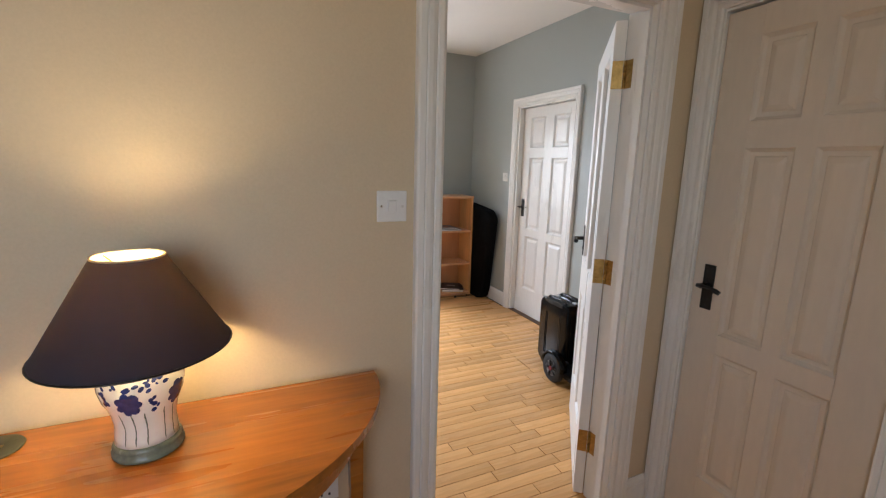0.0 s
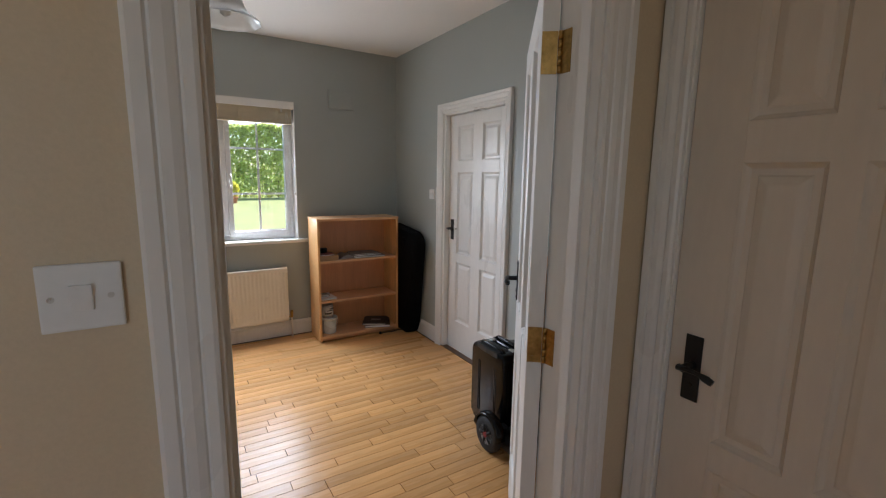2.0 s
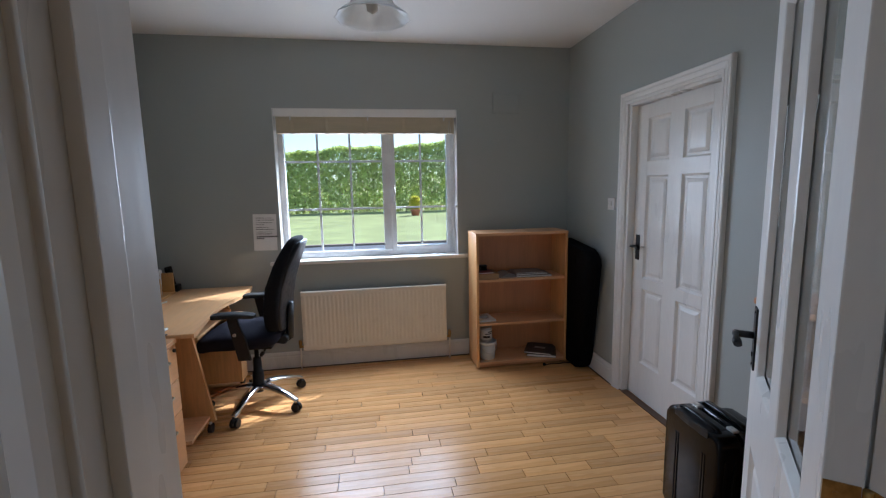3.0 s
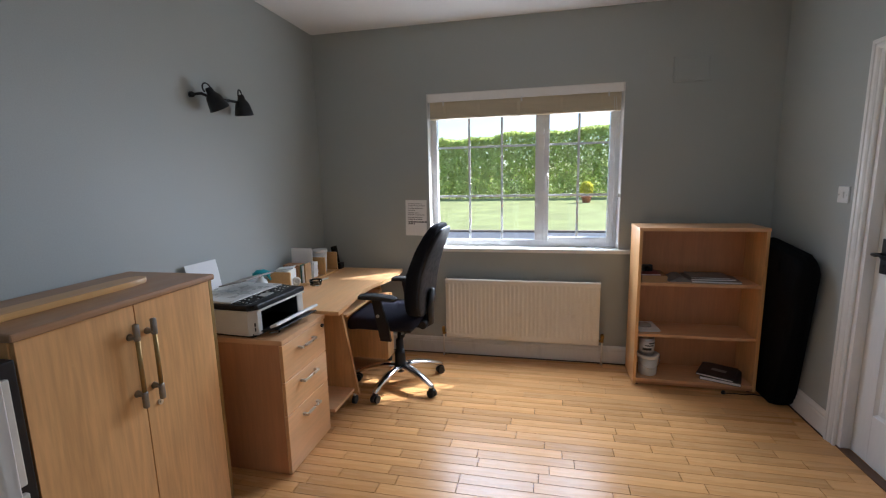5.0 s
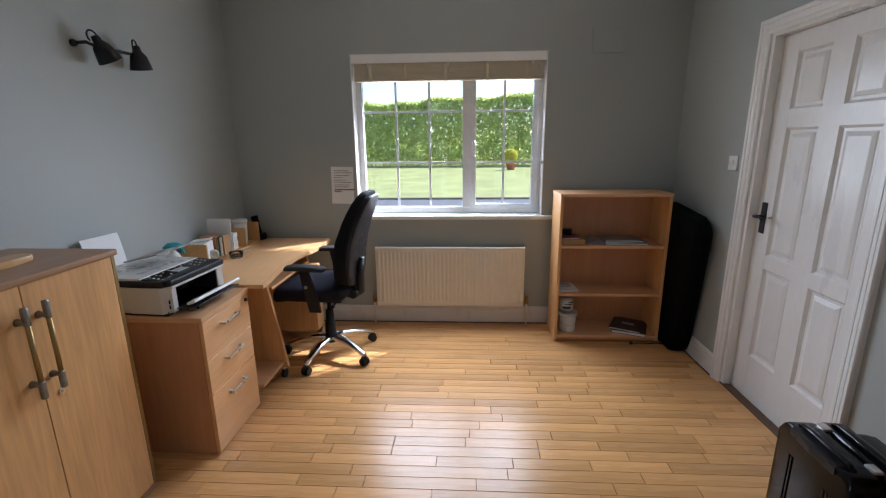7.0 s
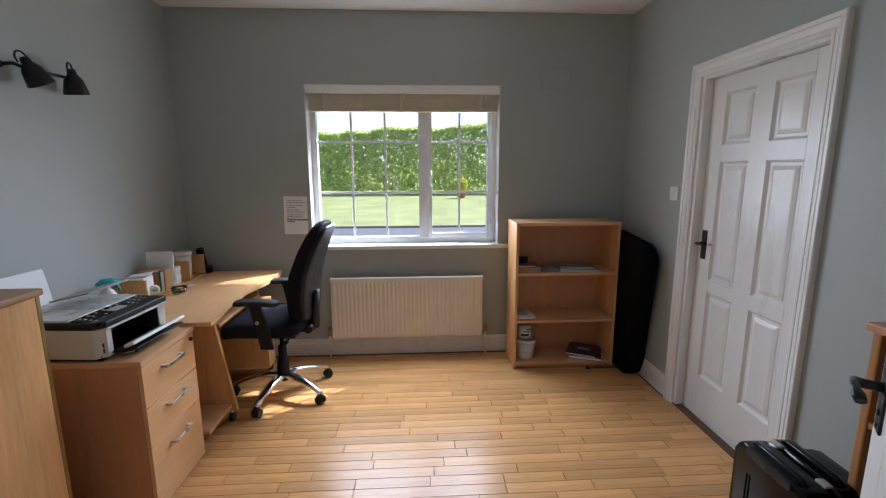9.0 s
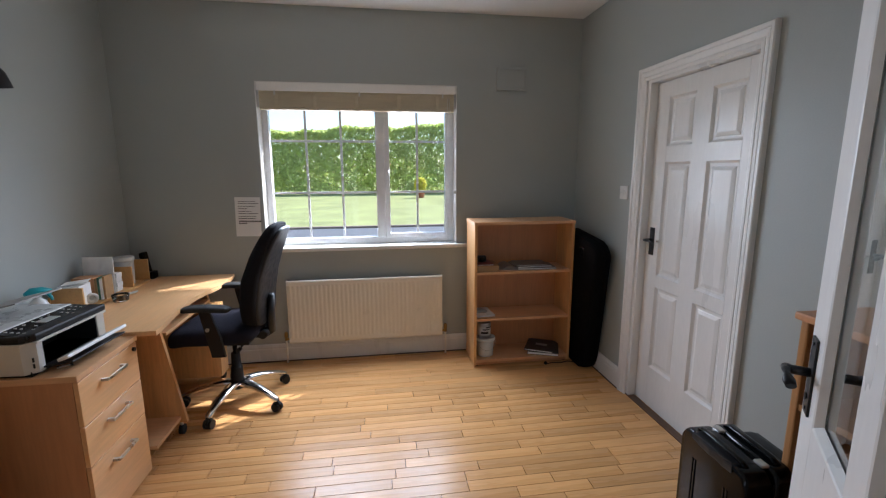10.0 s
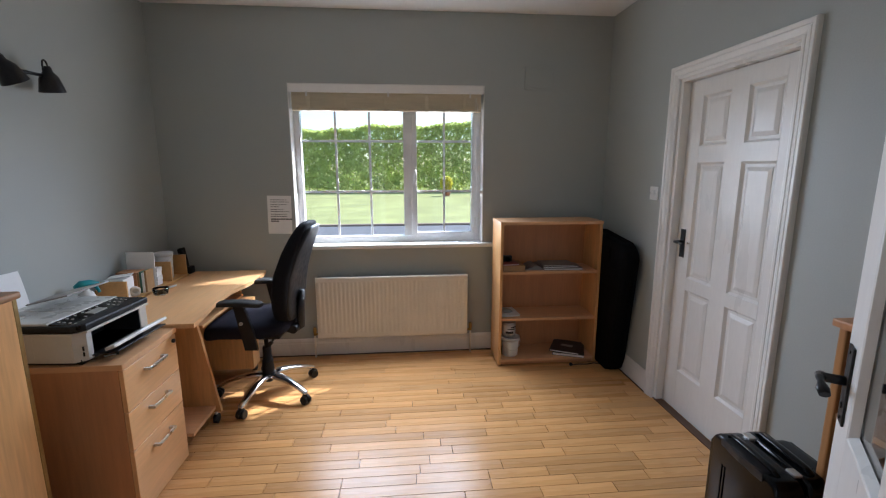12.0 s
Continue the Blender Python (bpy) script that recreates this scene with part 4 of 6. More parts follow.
book("magazine", BX0 + 0.47, -0.21, zb + 0.026, 0.24, 0.18, 0.008, -2, M_COVG, "thin grey magazine on the pile", "magazine")
op = thing("open_magazine", Matrix.Translation((BX0 + 0.285, -0.22, zb)), "grey magazine with curled pages", "magazine")
bm = bmesh.new()
rows = []
for k in range(9):
    u = k / 8
    rows.append([(-0.08 + 0.17 * u, y, 0.004 + 0.030 * math.sin(math.pi * min(1, u * 1.05)) ** 2 * (1 if k < 8 else 0.2)) for y in (-0.09, 0.09)])
va = [[bm.verts.new(p) for p in r] for r in rows]
vb = [[bm.verts.new((p[0], p[1], 0.0)) for p in r] for r in rows]
for k in range(8):
    bm.faces.new((va[k][0], va[k + 1][0], va[k + 1][1], va[k][1]))
    bm.faces.new((vb[k][1], vb[k + 1][1], vb[k + 1][0], vb[k][0]))
    for j in (0, 1):
        bm.faces.new((va[k][j], va[k + 1][j], vb[k + 1][j], vb[k][j]))
part("pages", bm, M_COVG, op)
zb = SHELF[0]
book("notepad", BX0 + 0.10, -0.21, zb, 0.14, 0.20, 0.012, 5, M_PAPER, "small white notepad on the shelf", "notepad")
ms_ = thing("computer_mouse", Matrix.Translation((BX0 + 0.085, -0.22, zb + 0.012)), "grey computer mouse on a notepad", "mouse")
bm = bmesh.new()
bmesh.ops.create_uvsphere(bm, u_segments=18, v_segments=10, radius=1)
for v in bm.verts:
    v.co = Vector((v.co.x * 0.052, v.co.y * 0.03, max(v.co.z, 0) * 0.028))
part("shell", bm, M_PGREY, ms_, "", True)
bk2 = thing("plastic_tub", Matrix.Translation((BX0 + 0.115, -0.26, 0.055)) @ Matrix.Scale(1.12, 4), "white plastic tub with a wire handle", "tub")
bm = bmesh.new()
lathe(bm, [(0.050, 0.0), (0.053, 0.003), (0.060, 0.115), (0.0, 0.115)], (0, 0, 0), 32)
part("bucket", bm, M_PWHITE, bk2)
bm = bmesh.new()
lathe(bm, [(0.060, 0.114), (0.066, 0.114), (0.067, 0.132), (0.062, 0.134), (0.060, 0.130), (0.0, 0.129)], (0, 0, 0), 32)
part("lid", bm, M_PWHITE, bk2)
bm = bmesh.new()
tube(bm, [(0.064 * math.cos(q), -0.066 * 0.25 - 0.055 * math.sin(q), 0.115 - 0.06 * math.sin(q)) for q in [math.pi * k / 12 for k in range(13)]], 0.002, 6)
part("handle", bm, M_STEEL, bk2, "thin wire handle")
tn = thing("food_tin", Matrix.Translation((BX0 + 0.105, -0.25, 0.055 + 0.1455)) @ Matrix.Scale(1.2, 4), "printed paint tin standing on a tub", "tin")
bm = bmesh.new()
lathe(bm, [(0.040, 0.0), (0.042, 0.003), (0.042, 0.098), (0.040, 0.102), (0.038, 0.098), (0.0, 0.098)], (0, 0, 0), 28)
part("can", bm, M_TIN, tn)
bm = bmesh.new()
lathe(bm, [(0.0426, 0.018), (0.0426, 0.085)], (0, 0, 0), 28)
lb = part("paper_label", bm, M_PWHITE, tn, "white printed label")
for k, (z0, z1, a0) in enumerate(((0.03, 0.045, -2.3), (0.055, 0.062, -2.0), (0.068, 0.076, -1.5))):
    bm = bmesh.new()
    vs = [[bm.verts.new((0.0432 * math.cos(a0 + j * 0.15), 0.0432 * math.sin(a0 + j * 0.15), z)) for j in range(9)] for z in (z0, z1)]
    for j in range(8):
        bm.faces.new((vs[0][j], vs[0][j + 1], vs[1][j + 1], vs[1][j]))
    part("print_bar", bm, M_INK, lb)
book("ring_binder", BX0 + 0.60, -0.235, 0.055, 0.24, 0.25, 0.022, -22, M_COVD, "dark folder lying on loose papers", "folder")
book("spiral_notebook", BX0 + 0.58, -0.225, 0.077, 0.22, 0.24, 0.014, -28, M_COVD, "black notebook with a pale label", "notebook")
nb = thing("paper_label_card", Matrix.Translation((BX0 + 0.59, -0.225, 0.0915)) @ pose(0, 0, 0, 0, 0, -32), "pale label card lying on the notebook", "card")
part("card", boxed(-0.045, 0.045, -0.02, 0.02, 0, 0.0008), M_PGREY, nb)

# black soft case leaning in the corner
bg = thing("soft_case", Matrix.Translation((-0.012, -0.20, 0.0)) @ pose(0, 0, 0, 0, -1.6, 0), "black soft zipped case leaning in the corner", "case")
bm = bmesh.new()
out = []
BL, BT, R = 0.43, 1.035, 0.11
for cx, cz, a0 in ((-0.50 + R, BT - R - 0.05, 90), (-0.34 + 0.07, 0.07, 180), (0.10 - 0.03, 0.03, 270), (0.10 - R, BT - R, 0)):
    rr = {90: R, 180: 0.07, 270: 0.03, 0: R}[a0]
    for k in range(7):
        q = radians(a0 + k * 15)
        out.append((cx + rr * math.cos(q), cz + rr * math.sin(q)))
prism(bm, out, -0.115, 0.0, Matrix(((0, 0, 1, 0), (1, 0, 0, 0), (0, 1, 0, 0), (0, 0, 0, 1))), 0.028)
part("shell", bm, M_BAG, bg, "", True)
bm = bmesh.new()
tube(bm, [(-0.05, p[0] * 1.002, p[1] * 1.001) for p in out] + [(-0.05, out[0][0], out[0][1])], 0.0025, 6)
part("zip", bm, M_BAG, bg)
part("handle_tab", boxed(-0.125, -0.113, -0.30, -0.26, 0.86, 0.93, bevel=0.004), M_BAG, bg)
cb = thing("cable", Matrix.Translation((-0.36, -0.395, 0.0)), "black cable with a small plug on the floor", "cable")
bm = bmesh.new()
tube(bm, [(0.0, 0, 0.004), (0.06, 0.012, 0.004), (0.13, 0.004, 0.004), (0.19, 0.02, 0.004), (0.24, 0.0, 0.004)], 0.004, 6)
part("lead", bm, M_RUBBER, cb)
bm = bmesh.new()
lathe(bm, [(0.0, 0.0), (0.012, 0.002), (0.014, 0.012), (0.008, 0.022), (0.0, 0.024)], (0.0, 0, 0), 14)
part("plug", bm, M_BLACKPL, cb)

# second wooden unit behind the open door
u = thing("shelf_unit", Matrix.Translation((-0.03, -2.30, 0)), "pine shelf unit behind the open door", "shelf unit")
for y0, y1 in ((-0.026, 0.0), (-0.70, -0.674)):
    part("side_panel", boxed(-0.27, 0, y0, y1, 0, 1.015, bevel=0.006), M_POST, u)
part("top", boxed(-0.285, 0, -0.71, 0.012, 1.015, 1.040, bevel=0.006), M_CARC, u)
for z in (0.08, 0.40, 0.72):
    part("shelf", boxed(-0.265, -0.012, -0.674, -0.026, z, z + 0.02), M_POST, u)
part("back", boxed(-0.012, -0.004, -0.674, -0.026, 0.02, 1.015), M_CARC, u)

# ---- ride-on suitcase ----
sc = thing("suitcase", Matrix.Translation((-0.318, -2.20, 0.0)) @ pose(0, 0, 0, 0, 0, -3), "glossy black hard-shell suitcase with large scooter wheels", "suitcase")
SX, SY, S0, S1 = 0.150, 0.158, 0.035, 0.512


def shell(x0, x1, top, r):
    """Rounded half shell; the outline in y and z has large corners, the rim a smaller round."""
    bm = bmesh.new()
    pts = []
    for cy, cz, a0, q in ((SY - r, top - r, 0, r), (-SY + r, top - r, 90, r), (-SY + 0.03, S0 + 0.03, 180, 0.03), (SY - 0.03, S0 + 0.03, 270, 0.03)):
        for k in range(6):
            a = radians(a0 + 18 * k)
            pts.append((cy + q * math.cos(a), cz + q * math.sin(a)))
    prism(bm, pts, x0, x1, Matrix(((0, 0, 1, 0), (1, 0, 0, 0), (0, 1, 0, 0), (0, 0, 0, 1))), 0.016)
    return bm


part("front_shell", shell(-SX, -0.048, S1, 0.042), M_GLOSSBLK, sc, "", True)
part("middle_shell", shell(-0.040, 0.030, S1 + 0.004, 0.042), M_GLOSSBLK, sc, "", True)
part("rear_shell", shell(0.038, SX - 0.02, S1 - 0.035, 0.042), M_GLOSSBLK, sc, "", True)
for x in (-0.044, 0.034):
    bm = bmesh.new()
    box(bm, x - 0.006, x + 0.006, -SY + 0.006, SY - 0.006, S0 + 0.01, S1 - 0.042, bevel=0.003)
    box(bm, x - 0.006, x + 0.006, -SY + 0.045, SY - 0.045, S1 - 0.042, S1 - 0.008)
    part("zip_band", bm, M_RUBBER, sc)
for y in (-0.088, -0.074, 0.074, 0.088):
    part("rib", boxed(-SX - 0.003, -SX + 0.004, y - 0.004, y + 0.004, S0 + 0.06, S1 - 0.10, bevel=0.002), M_GLOSSBLK, sc)
for s in (-1, 1):
    for x in (-0.118, -0.078, -0.02, 0.01, 0.065, 0.095):
        part("rib", boxed(x - 0.005, x + 0.005, s * SY - 0.004, s * SY + 0.0035, S0 + 0.05, S1 - 0.085, bevel=0.003), M_GLOSSBLK, sc)
bm = bmesh.new()
prism(bm, [(-SX - 0.004, -0.100), (-0.060, -0.100), (-0.060, 0.100), (-SX - 0.004, 0.100), (-SX - 0.004, 0.060), (-SX - 0.010, 0.0), (-SX - 0.004, -0.060)], S1 - 0.030, S1 + 0.002, None, 0.010)
part("handle_recess", bm, M_BLACKPL, sc)
bm = bmesh.new()
tube(bm, [(-0.112, -0.112, S1 - 0.004), (-0.114, -0.095, S1 + 0.010), (-0.116, -0.04, S1 + 0.014), (-0.116, 0.04, S1 + 0.014), (-0.114, 0.095, S1 + 0.010), (-0.112, 0.112, S1 - 0.004)], 0.012, 12, 0.6)
part("carry_handle", bm, M_GLOSSBLK, sc, "", True)
bm = bmesh.new()
tube(bm, [(-0.005, -0.115, S1 + 0.004), (-0.005, -0.095, S1 + 0.016), (-0.005, 0.0, S1 + 0.018), (-0.005, 0.095, S1 + 0.016), (-0.005, 0.115, S1 + 0.004)], 0.014, 12, 0.5)
part("pull_handle", bm, M_GLOSSBLK, sc, "", True)
for s in (-1, 1):
    part("latch", boxed(-0.062, -0.034, s * 0.100 - 0.020, s * 0.100 + 0.020, S1 - 0.006, S1 + 0.008, bevel=0.005), M_STEEL, sc, "steel catch")
part("battery_box", boxed(SX - 0.035, SX + 0.02, -0.14, 0.12, S0 + 0.03, S1 - 0.08, bevel=0.02, seg=3), M_GLOSSBLK, sc)
WC = Vector((-0.245, -0.175, 0.100))
bm = bmesh.new()
prism(bm, [(-0.215, -0.33), (0.06, -0.33), (0.10, -0.15), (-0.14, -0.06), (-0.215, -0.10)], 0.045, 0.090, None, 0.012)
part("foot_deck", bm, M_BLACKPL, sc, "black plastic foot deck")
bm = bmesh.new()
rod(bm, WC - Vector((0.022, 0, 0)), WC + Vector((0.022, 0, 0)), 0.058, 28)
wh = part("wheel", bm, M_PGREY, sc, "grey scooter wheel with black tyre")
bm = bmesh.new()
ty = [(0.056, -0.022), (0.090, -0.024), (0.100, -0.013), (0.100, 0.013), (0.090, 0.024), (0.056, 0.022), (0.056, -0.022)]
lathe(bm, ty, WC, 36, Matrix.Rotation(radians(90), 3, "Y"))
part("tyre", bm, M_RUBBER, wh, "black rubber tyre")
for k in range(5):
    q = 2 * math.pi * k / 5
    bm = bmesh.new()
    tube(bm, [WC + Vector((-0.024, 0.015 * math.cos(q), 0.015 * math.sin(q))), WC + Vector((-0.024, 0.056 * math.cos(q), 0.056 * math.sin(q)))], 0.007, 8)
    part("spoke", bm, M_BLACKPL, wh)
bm = bmesh.new()
rod(bm, WC - Vector((0.030, 0, 0)), WC - Vector((0.020, 0, 0)), 0.016, 14)
part("hub_cap", bm, M_RED, wh, "dull red hub cap")
bm = bmesh.new()
tube(bm, [WC + Vector((0.0, 0.112 * math.cos(q), 0.112 * math.sin(q))) for q in [radians(-5 + k * 18) for k in range(11)]], 0.030, 8, 0.35)
part("mudguard", bm, M_GLOSSBLK, sc, "black mudguard", True)
part("axle_arm", boxed(-0.225, -0.13, -0.20, -0.15, 0.080, 0.125, bevel=0.010), M_BLACKPL, sc)
for x, y in ((-0.12, 0.12), (0.09, -0.12), (0.09, 0.12)):
    bm = bmesh.new()
    rod(bm, (x - 0.012, y, 0.020), (x + 0.012, y, 0.020), 0.020, 16)
    part("castor", bm, M_RUBBER, sc)

# ---- two-door cupboard ----
CX, CY0, CY1, CH = -2.950, -2.630, -1.900, 1.083
c = thing("cupboard", Matrix.Translation((XL + 0.02, CY0, 0)), "beech two-door office cupboard with steel bar handles", "cupboard")
CD, CW = CX - XL - 0.02, CY1 - CY0
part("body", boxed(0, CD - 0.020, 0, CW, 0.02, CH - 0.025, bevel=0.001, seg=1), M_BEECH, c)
part("base", boxed(0, CD + 0.004, -0.004, CW + 0.008, 0.0, 0.022, bevel=0.005), M_CUPTOP, c)
part("top", boxed(0, CD + 0.016, -0.012, CW + 0.016, CH - 0.025, CH, bevel=0.009, seg=3), M_CUPTOP, c, "brown wood-effect top with rounded edge")
# gold colour and added strip paint the window light on the carcass edge
part("lit_edge", boxed(CD - 0.020, CD - 0.0005, CW - 0.004, CW + 0.012, 0.024, CH - 0.027, bevel=0.001), M_BRASSBAR, c, "cupboard's side edge, brass-coloured for the window light on it")
for k, (y0, y1) in enumerate(((0.003, CW / 2 - 0.0015), (CW / 2 + 0.0015, CW - 0.006))):
    dr = part("door", boxed(CD - 0.019, CD, y0, y1, 0.026, CH - 0.028, bevel=0.0012, seg=1), M_BEECH, c)
    y = CW / 2 + (-0.030 if k == 0 else 0.040)
    bm = bmesh.new()
    rod(bm, (CD + 0.032, y, 0.700), (CD + 0.032, y, 0.985), 0.0075, 14)
    hd = part("handle", bm, M_BRASSBAR, dr, "satin metal bar handle")
    for z in (0.738, 0.947):
        bm = bmesh.new()
        lathe(bm, [(0.013, 0), (0.011, 0.006), (0.008, 0.018), (0.009, 0.034)], (CD, y, z), 14, Matrix.Rotation(radians(90), 3, "Y"))
        part("mount", bm, M_DULL, hd, "", True)
    for z, q in ((0.688, 0.062), (0.935, 0.062)):
        bm = bmesh.new()
        box(bm, CD + 0.023, CD + 0.041, y - 0.0085, y + 0.0085, z, z + q, bevel=0.006)
        part("end_cap", bm, M_DULL, hd, "dull steel end cap", True)
bm = bmesh.new()
rod(bm, (CD, CW / 2 + 0.055, 0.665), (CD + 0.005, CW / 2 + 0.055, 0.665), 0.011, 18)
rod(bm, (CD + 0.004, CW / 2 + 0.055, 0.665), (CD + 0.008, CW / 2 + 0.055, 0.665), 0.006, 14)
part("lock", bm, M_STEEL, c, "round steel lock")
bd = thing("wooden_board", Matrix.Translation((XL + 0.27, CY0 + 0.28, CH)), "tan pine board lying on the cupboard", "board")
bm = bmesh.new()
pts = [(-0.045, -0.34), (0.045, -0.34), (0.048, 0.20), (0.042, 0.275), (0.02, 0.30), (-0.02, 0.30), (-0.042, 0.275), (-0.045, 0.20)]
prism(bm, pts, 0.0, 0.022, None, 0.006)
part("plank", bm, M_PINE, bd)

# black and white filing cabinet beyond it
fc = thing("filing_cabinet", Matrix.Translation((XL + 0.02, CY0 - 0.49, 0)), "black filing cabinet with off-white drawer fronts", "filing cabinet")
FD = 0.46
part("body", boxed(0, FD, 0, 0.47, 0.0, 1.02, bevel=0.004), M_BLACKPL, fc)
for k in range(3):
    z = 0.03 + k * 0.325
    dr = part("drawer", boxed(FD, FD + 0.018, 0.018, 0.440, z, z + 0.30, bevel=0.004), M_PBEIGE, fc, "off-white drawer front")
    part("grip", boxed(FD + 0.017, FD + 0.026, 0.05, 0.41, z + 0.24, z + 0.262, bevel=0.003), M_BLACKPL, dr)

# ---- drawer pedestal ----
PX, PY0, PY1, PH = -2.773, -1.690, -1.262, 0.714
p = thing("drawer_pedestal", Matrix.Translation((PX - 0.60, PY0, 0)), "beech three-drawer pedestal under the printer", "drawers")
PW = PY1 - PY0
# body darker than the drawer fronts: shade put into the colour
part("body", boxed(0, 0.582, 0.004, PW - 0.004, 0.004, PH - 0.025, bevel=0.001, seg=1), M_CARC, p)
part("top", boxed(-0.002, 0.606, -0.003, PW + 0.003, PH - 0.025, PH, bevel=0.003), M_BEECH_X, p)
zs = [(0.010, 0.318), (0.322, 0.494), (0.498, PH - 0.030)]
for k, (z0, z1) in enumerate(zs):
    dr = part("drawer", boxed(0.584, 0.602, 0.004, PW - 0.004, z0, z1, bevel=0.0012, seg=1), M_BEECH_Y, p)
    zh = (z0 + z1) / 2 + (0.095 if k == 0 else 0.038)
    bm = bmesh.new()
    box(bm, 0.622, 0.632, PW / 2 - 0.075, PW / 2 + 0.075, zh - 0.006, zh + 0.006, bevel=0.002)
    for s in (-1, 1):
        box(bm, 0.601, 0.626, PW / 2 + s * 0.068 - 0.007, PW / 2 + s * 0.068 + 0.007, zh - 0.006, zh + 0.006, bevel=0.001)
    part("handle", bm, M_STEEL, dr, "brushed steel bow handle")
bm = bmesh.new()
rod(bm, (0.600, PW - 0.035, PH - 0.055), (0.612, PW - 0.035, PH - 0.055), 0.010, 14)
part("lock", bm, M_IRON, p)
for x in (0.04, 0.54):
    for y in (0.04, PW - 0.04):
        part("foot", boxed(x - 0.02, x + 0.02, y - 0.02, y + 0.02, 0, 0.0045), M_BLACKPL, p)
kb = thing("usb_stick", Matrix.Translation((PX - 0.10, PY0 + 0.10, PH)) @ pose(0, 0, 0, 0, 0, 35), "small steel bolt-like object on the pedestal", "gadget")
part("stick", boxed(-0.022, 0.022, -0.006, 0.006, 0, 0.007, bevel=0.002), M_STEEL, kb)
part("cap", boxed(0.020, 0.030, -0.0075, 0.0075, 0, 0.009, bevel=0.002), M_BLACKPL, kb)

# ---- printer ----
M_FLAP = material("flap_brown_grey_plastic", (0.30, 0.28, 0.25), 0.45, vary=0.06, scale=20)
pr = thing("printer", Matrix.Translation((-3.345, -1.66, PH)) @ pose(0, 0, 0, 0, 0, -4) @ Matrix.Scale(1.1, 4), "cream and black all-in-one inkjet printer", "printer")
LX, LY = 0.395, 0.375
bm = bmesh.new()
box(bm, 0, LX - 0.17, 0, LY, 0.012, 0.115, bevel=0.003)
box(bm, LX - 0.17, LX - 0.002, LY - 0.045, LY, 0.012, 0.115, bevel=0.003)
prism(bm, [(LX - 0.17, 0), (LX - 0.03, 0), (LX, 0.03), (LX, 0.055), (LX - 0.17, 0.055)], 0.012, 0.115)
body = part("body", bm, M_PBEIGE, pr, "cream plastic body")
part("base", boxed(0.01, LX - 0.015, 0.012, LY - 0.008, 0.0, 0.020, bevel=0.003), M_BLACKPL, pr)
bm = bmesh.new()
prism(bm, [(-0.004, -0.004), (LX - 0.026, -0.004), (LX + 0.006, 0.028), (LX + 0.006, LY + 0.004), (-0.004, LY + 0.004)], 0.1245, 0.152, None, 0.008)
part("scanner_frame", bm, M_BLACKPL, pr, "glossy dark scanner surround")
bm = bmesh.new()
prism(bm, [(-0.004, -0.004), (LX - 0.026, -0.004), (LX + 0.007, 0.028), (LX + 0.007, LY + 0.004), (-0.004, LY + 0.004)], 0.1155, 0.1240, None, 0.003)
part("scanner_tray", bm, M_PBEIGE, pr, "cream rim under the scanner")
part("scanner_lid", boxed(0.012, LX - 0.115, 0.006, LY - 0.006, 0.148, 0.160, bevel=0.005), M_PLID, pr, "pale grey scanner lid")
pn = boxed(LX - 0.112, LX - 0.004, 0.008, LY - 0.008, 0.144, 0.158, bevel=0.004)
bmesh.ops.rotate(pn, verts=pn.verts, cent=(LX - 0.11, 0, 0.158), matrix=Matrix.Rotation(radians(5), 3, "Y"))
cp = part("control_panel", pn, M_GLOSSBLK, pr, "black control panel")
random.seed(5)
part("display", boxed(LX - 0.085, LX - 0.045, 0.14, 0.21, 0.1535, 0.157), M_PGREY, cp)
for i in range(4):
    for j in range(9):
        if 3 <= j <= 5 and i > 0 or random.random() < 0.15:
            continue
        x, y = LX - 0.095 + i * 0.020, 0.035 + j * 0.037
        bm = bmesh.new()
        rod(bm, (x, y, 0.150), (x, y, 0.1585 - (x - LX + 0.11) * 0.087 + 0.0012), 0.005, 10)
        part("button", bm, M_PGREY, cp)
bm = bmesh.new()
box(bm, LX - 0.169, LX - 0.006, 0.056, LY - 0.046, 0.013, 0.020)
box(bm, LX - 0.169, LX - 0.006, 0.056, LY - 0.046, 0.110, 0.1149)
box(bm, LX - 0.169, LX - 0.160, 0.056, LY - 0.046, 0.021, 0.114)
box(bm, LX - 0.160, LX - 0.006, 0.056, 0.059, 0.021, 0.114)
box(bm, LX - 0.160, LX - 0.006, LY - 0.049, LY - 0.046, 0.021, 0.114)
part("paper_slot", bm, M_INK, pr, "dark lining of the paper exit")
tray = boxed(LX - 0.01, LX + 0.10, 0.045, LY - 0.035, 0.020, 0.026, bevel=0.002)
bmesh.ops.rotate(tray, verts=tray.verts, cent=(LX, 0, 0.022), matrix=Matrix.Rotation(radians(-9), 3, "Y"))
part("output_tray", tray, M_BLACKPL, pr, "lowered black output tray")
lip = boxed(LX + 0.065, LX + 0.105, 0.030, LY - 0.02, 0.022, 0.034, bevel=0.003)
bmesh.ops.rotate(lip, verts=lip.verts, cent=(LX, 0, 0.022), matrix=Matrix.Rotation(radians(-20), 3, "Y"))
part("tray_lip", lip, M_PWHITE, pr, "silvery tray extension")
for z in (0.03, 0.052):
    part("badge", boxed(LX - 0.020, LX - 0.006, -0.0015 + 0.020, 0.021, z, z + 0.016), M_BLACKPL, pr)
fl = boxed(0.10, 0.27, 0.150, 0.372, 0.0, 0.006, bevel=0.002)
bmesh.ops.transform(fl, matrix=Matrix.Translation((-0.015, 0, 0.160)) @ Matrix.Rotation(radians(-13), 4, "Y"), verts=fl.verts)
part("open_flap", fl, M_FLAP, pr, "grey open paper flap")
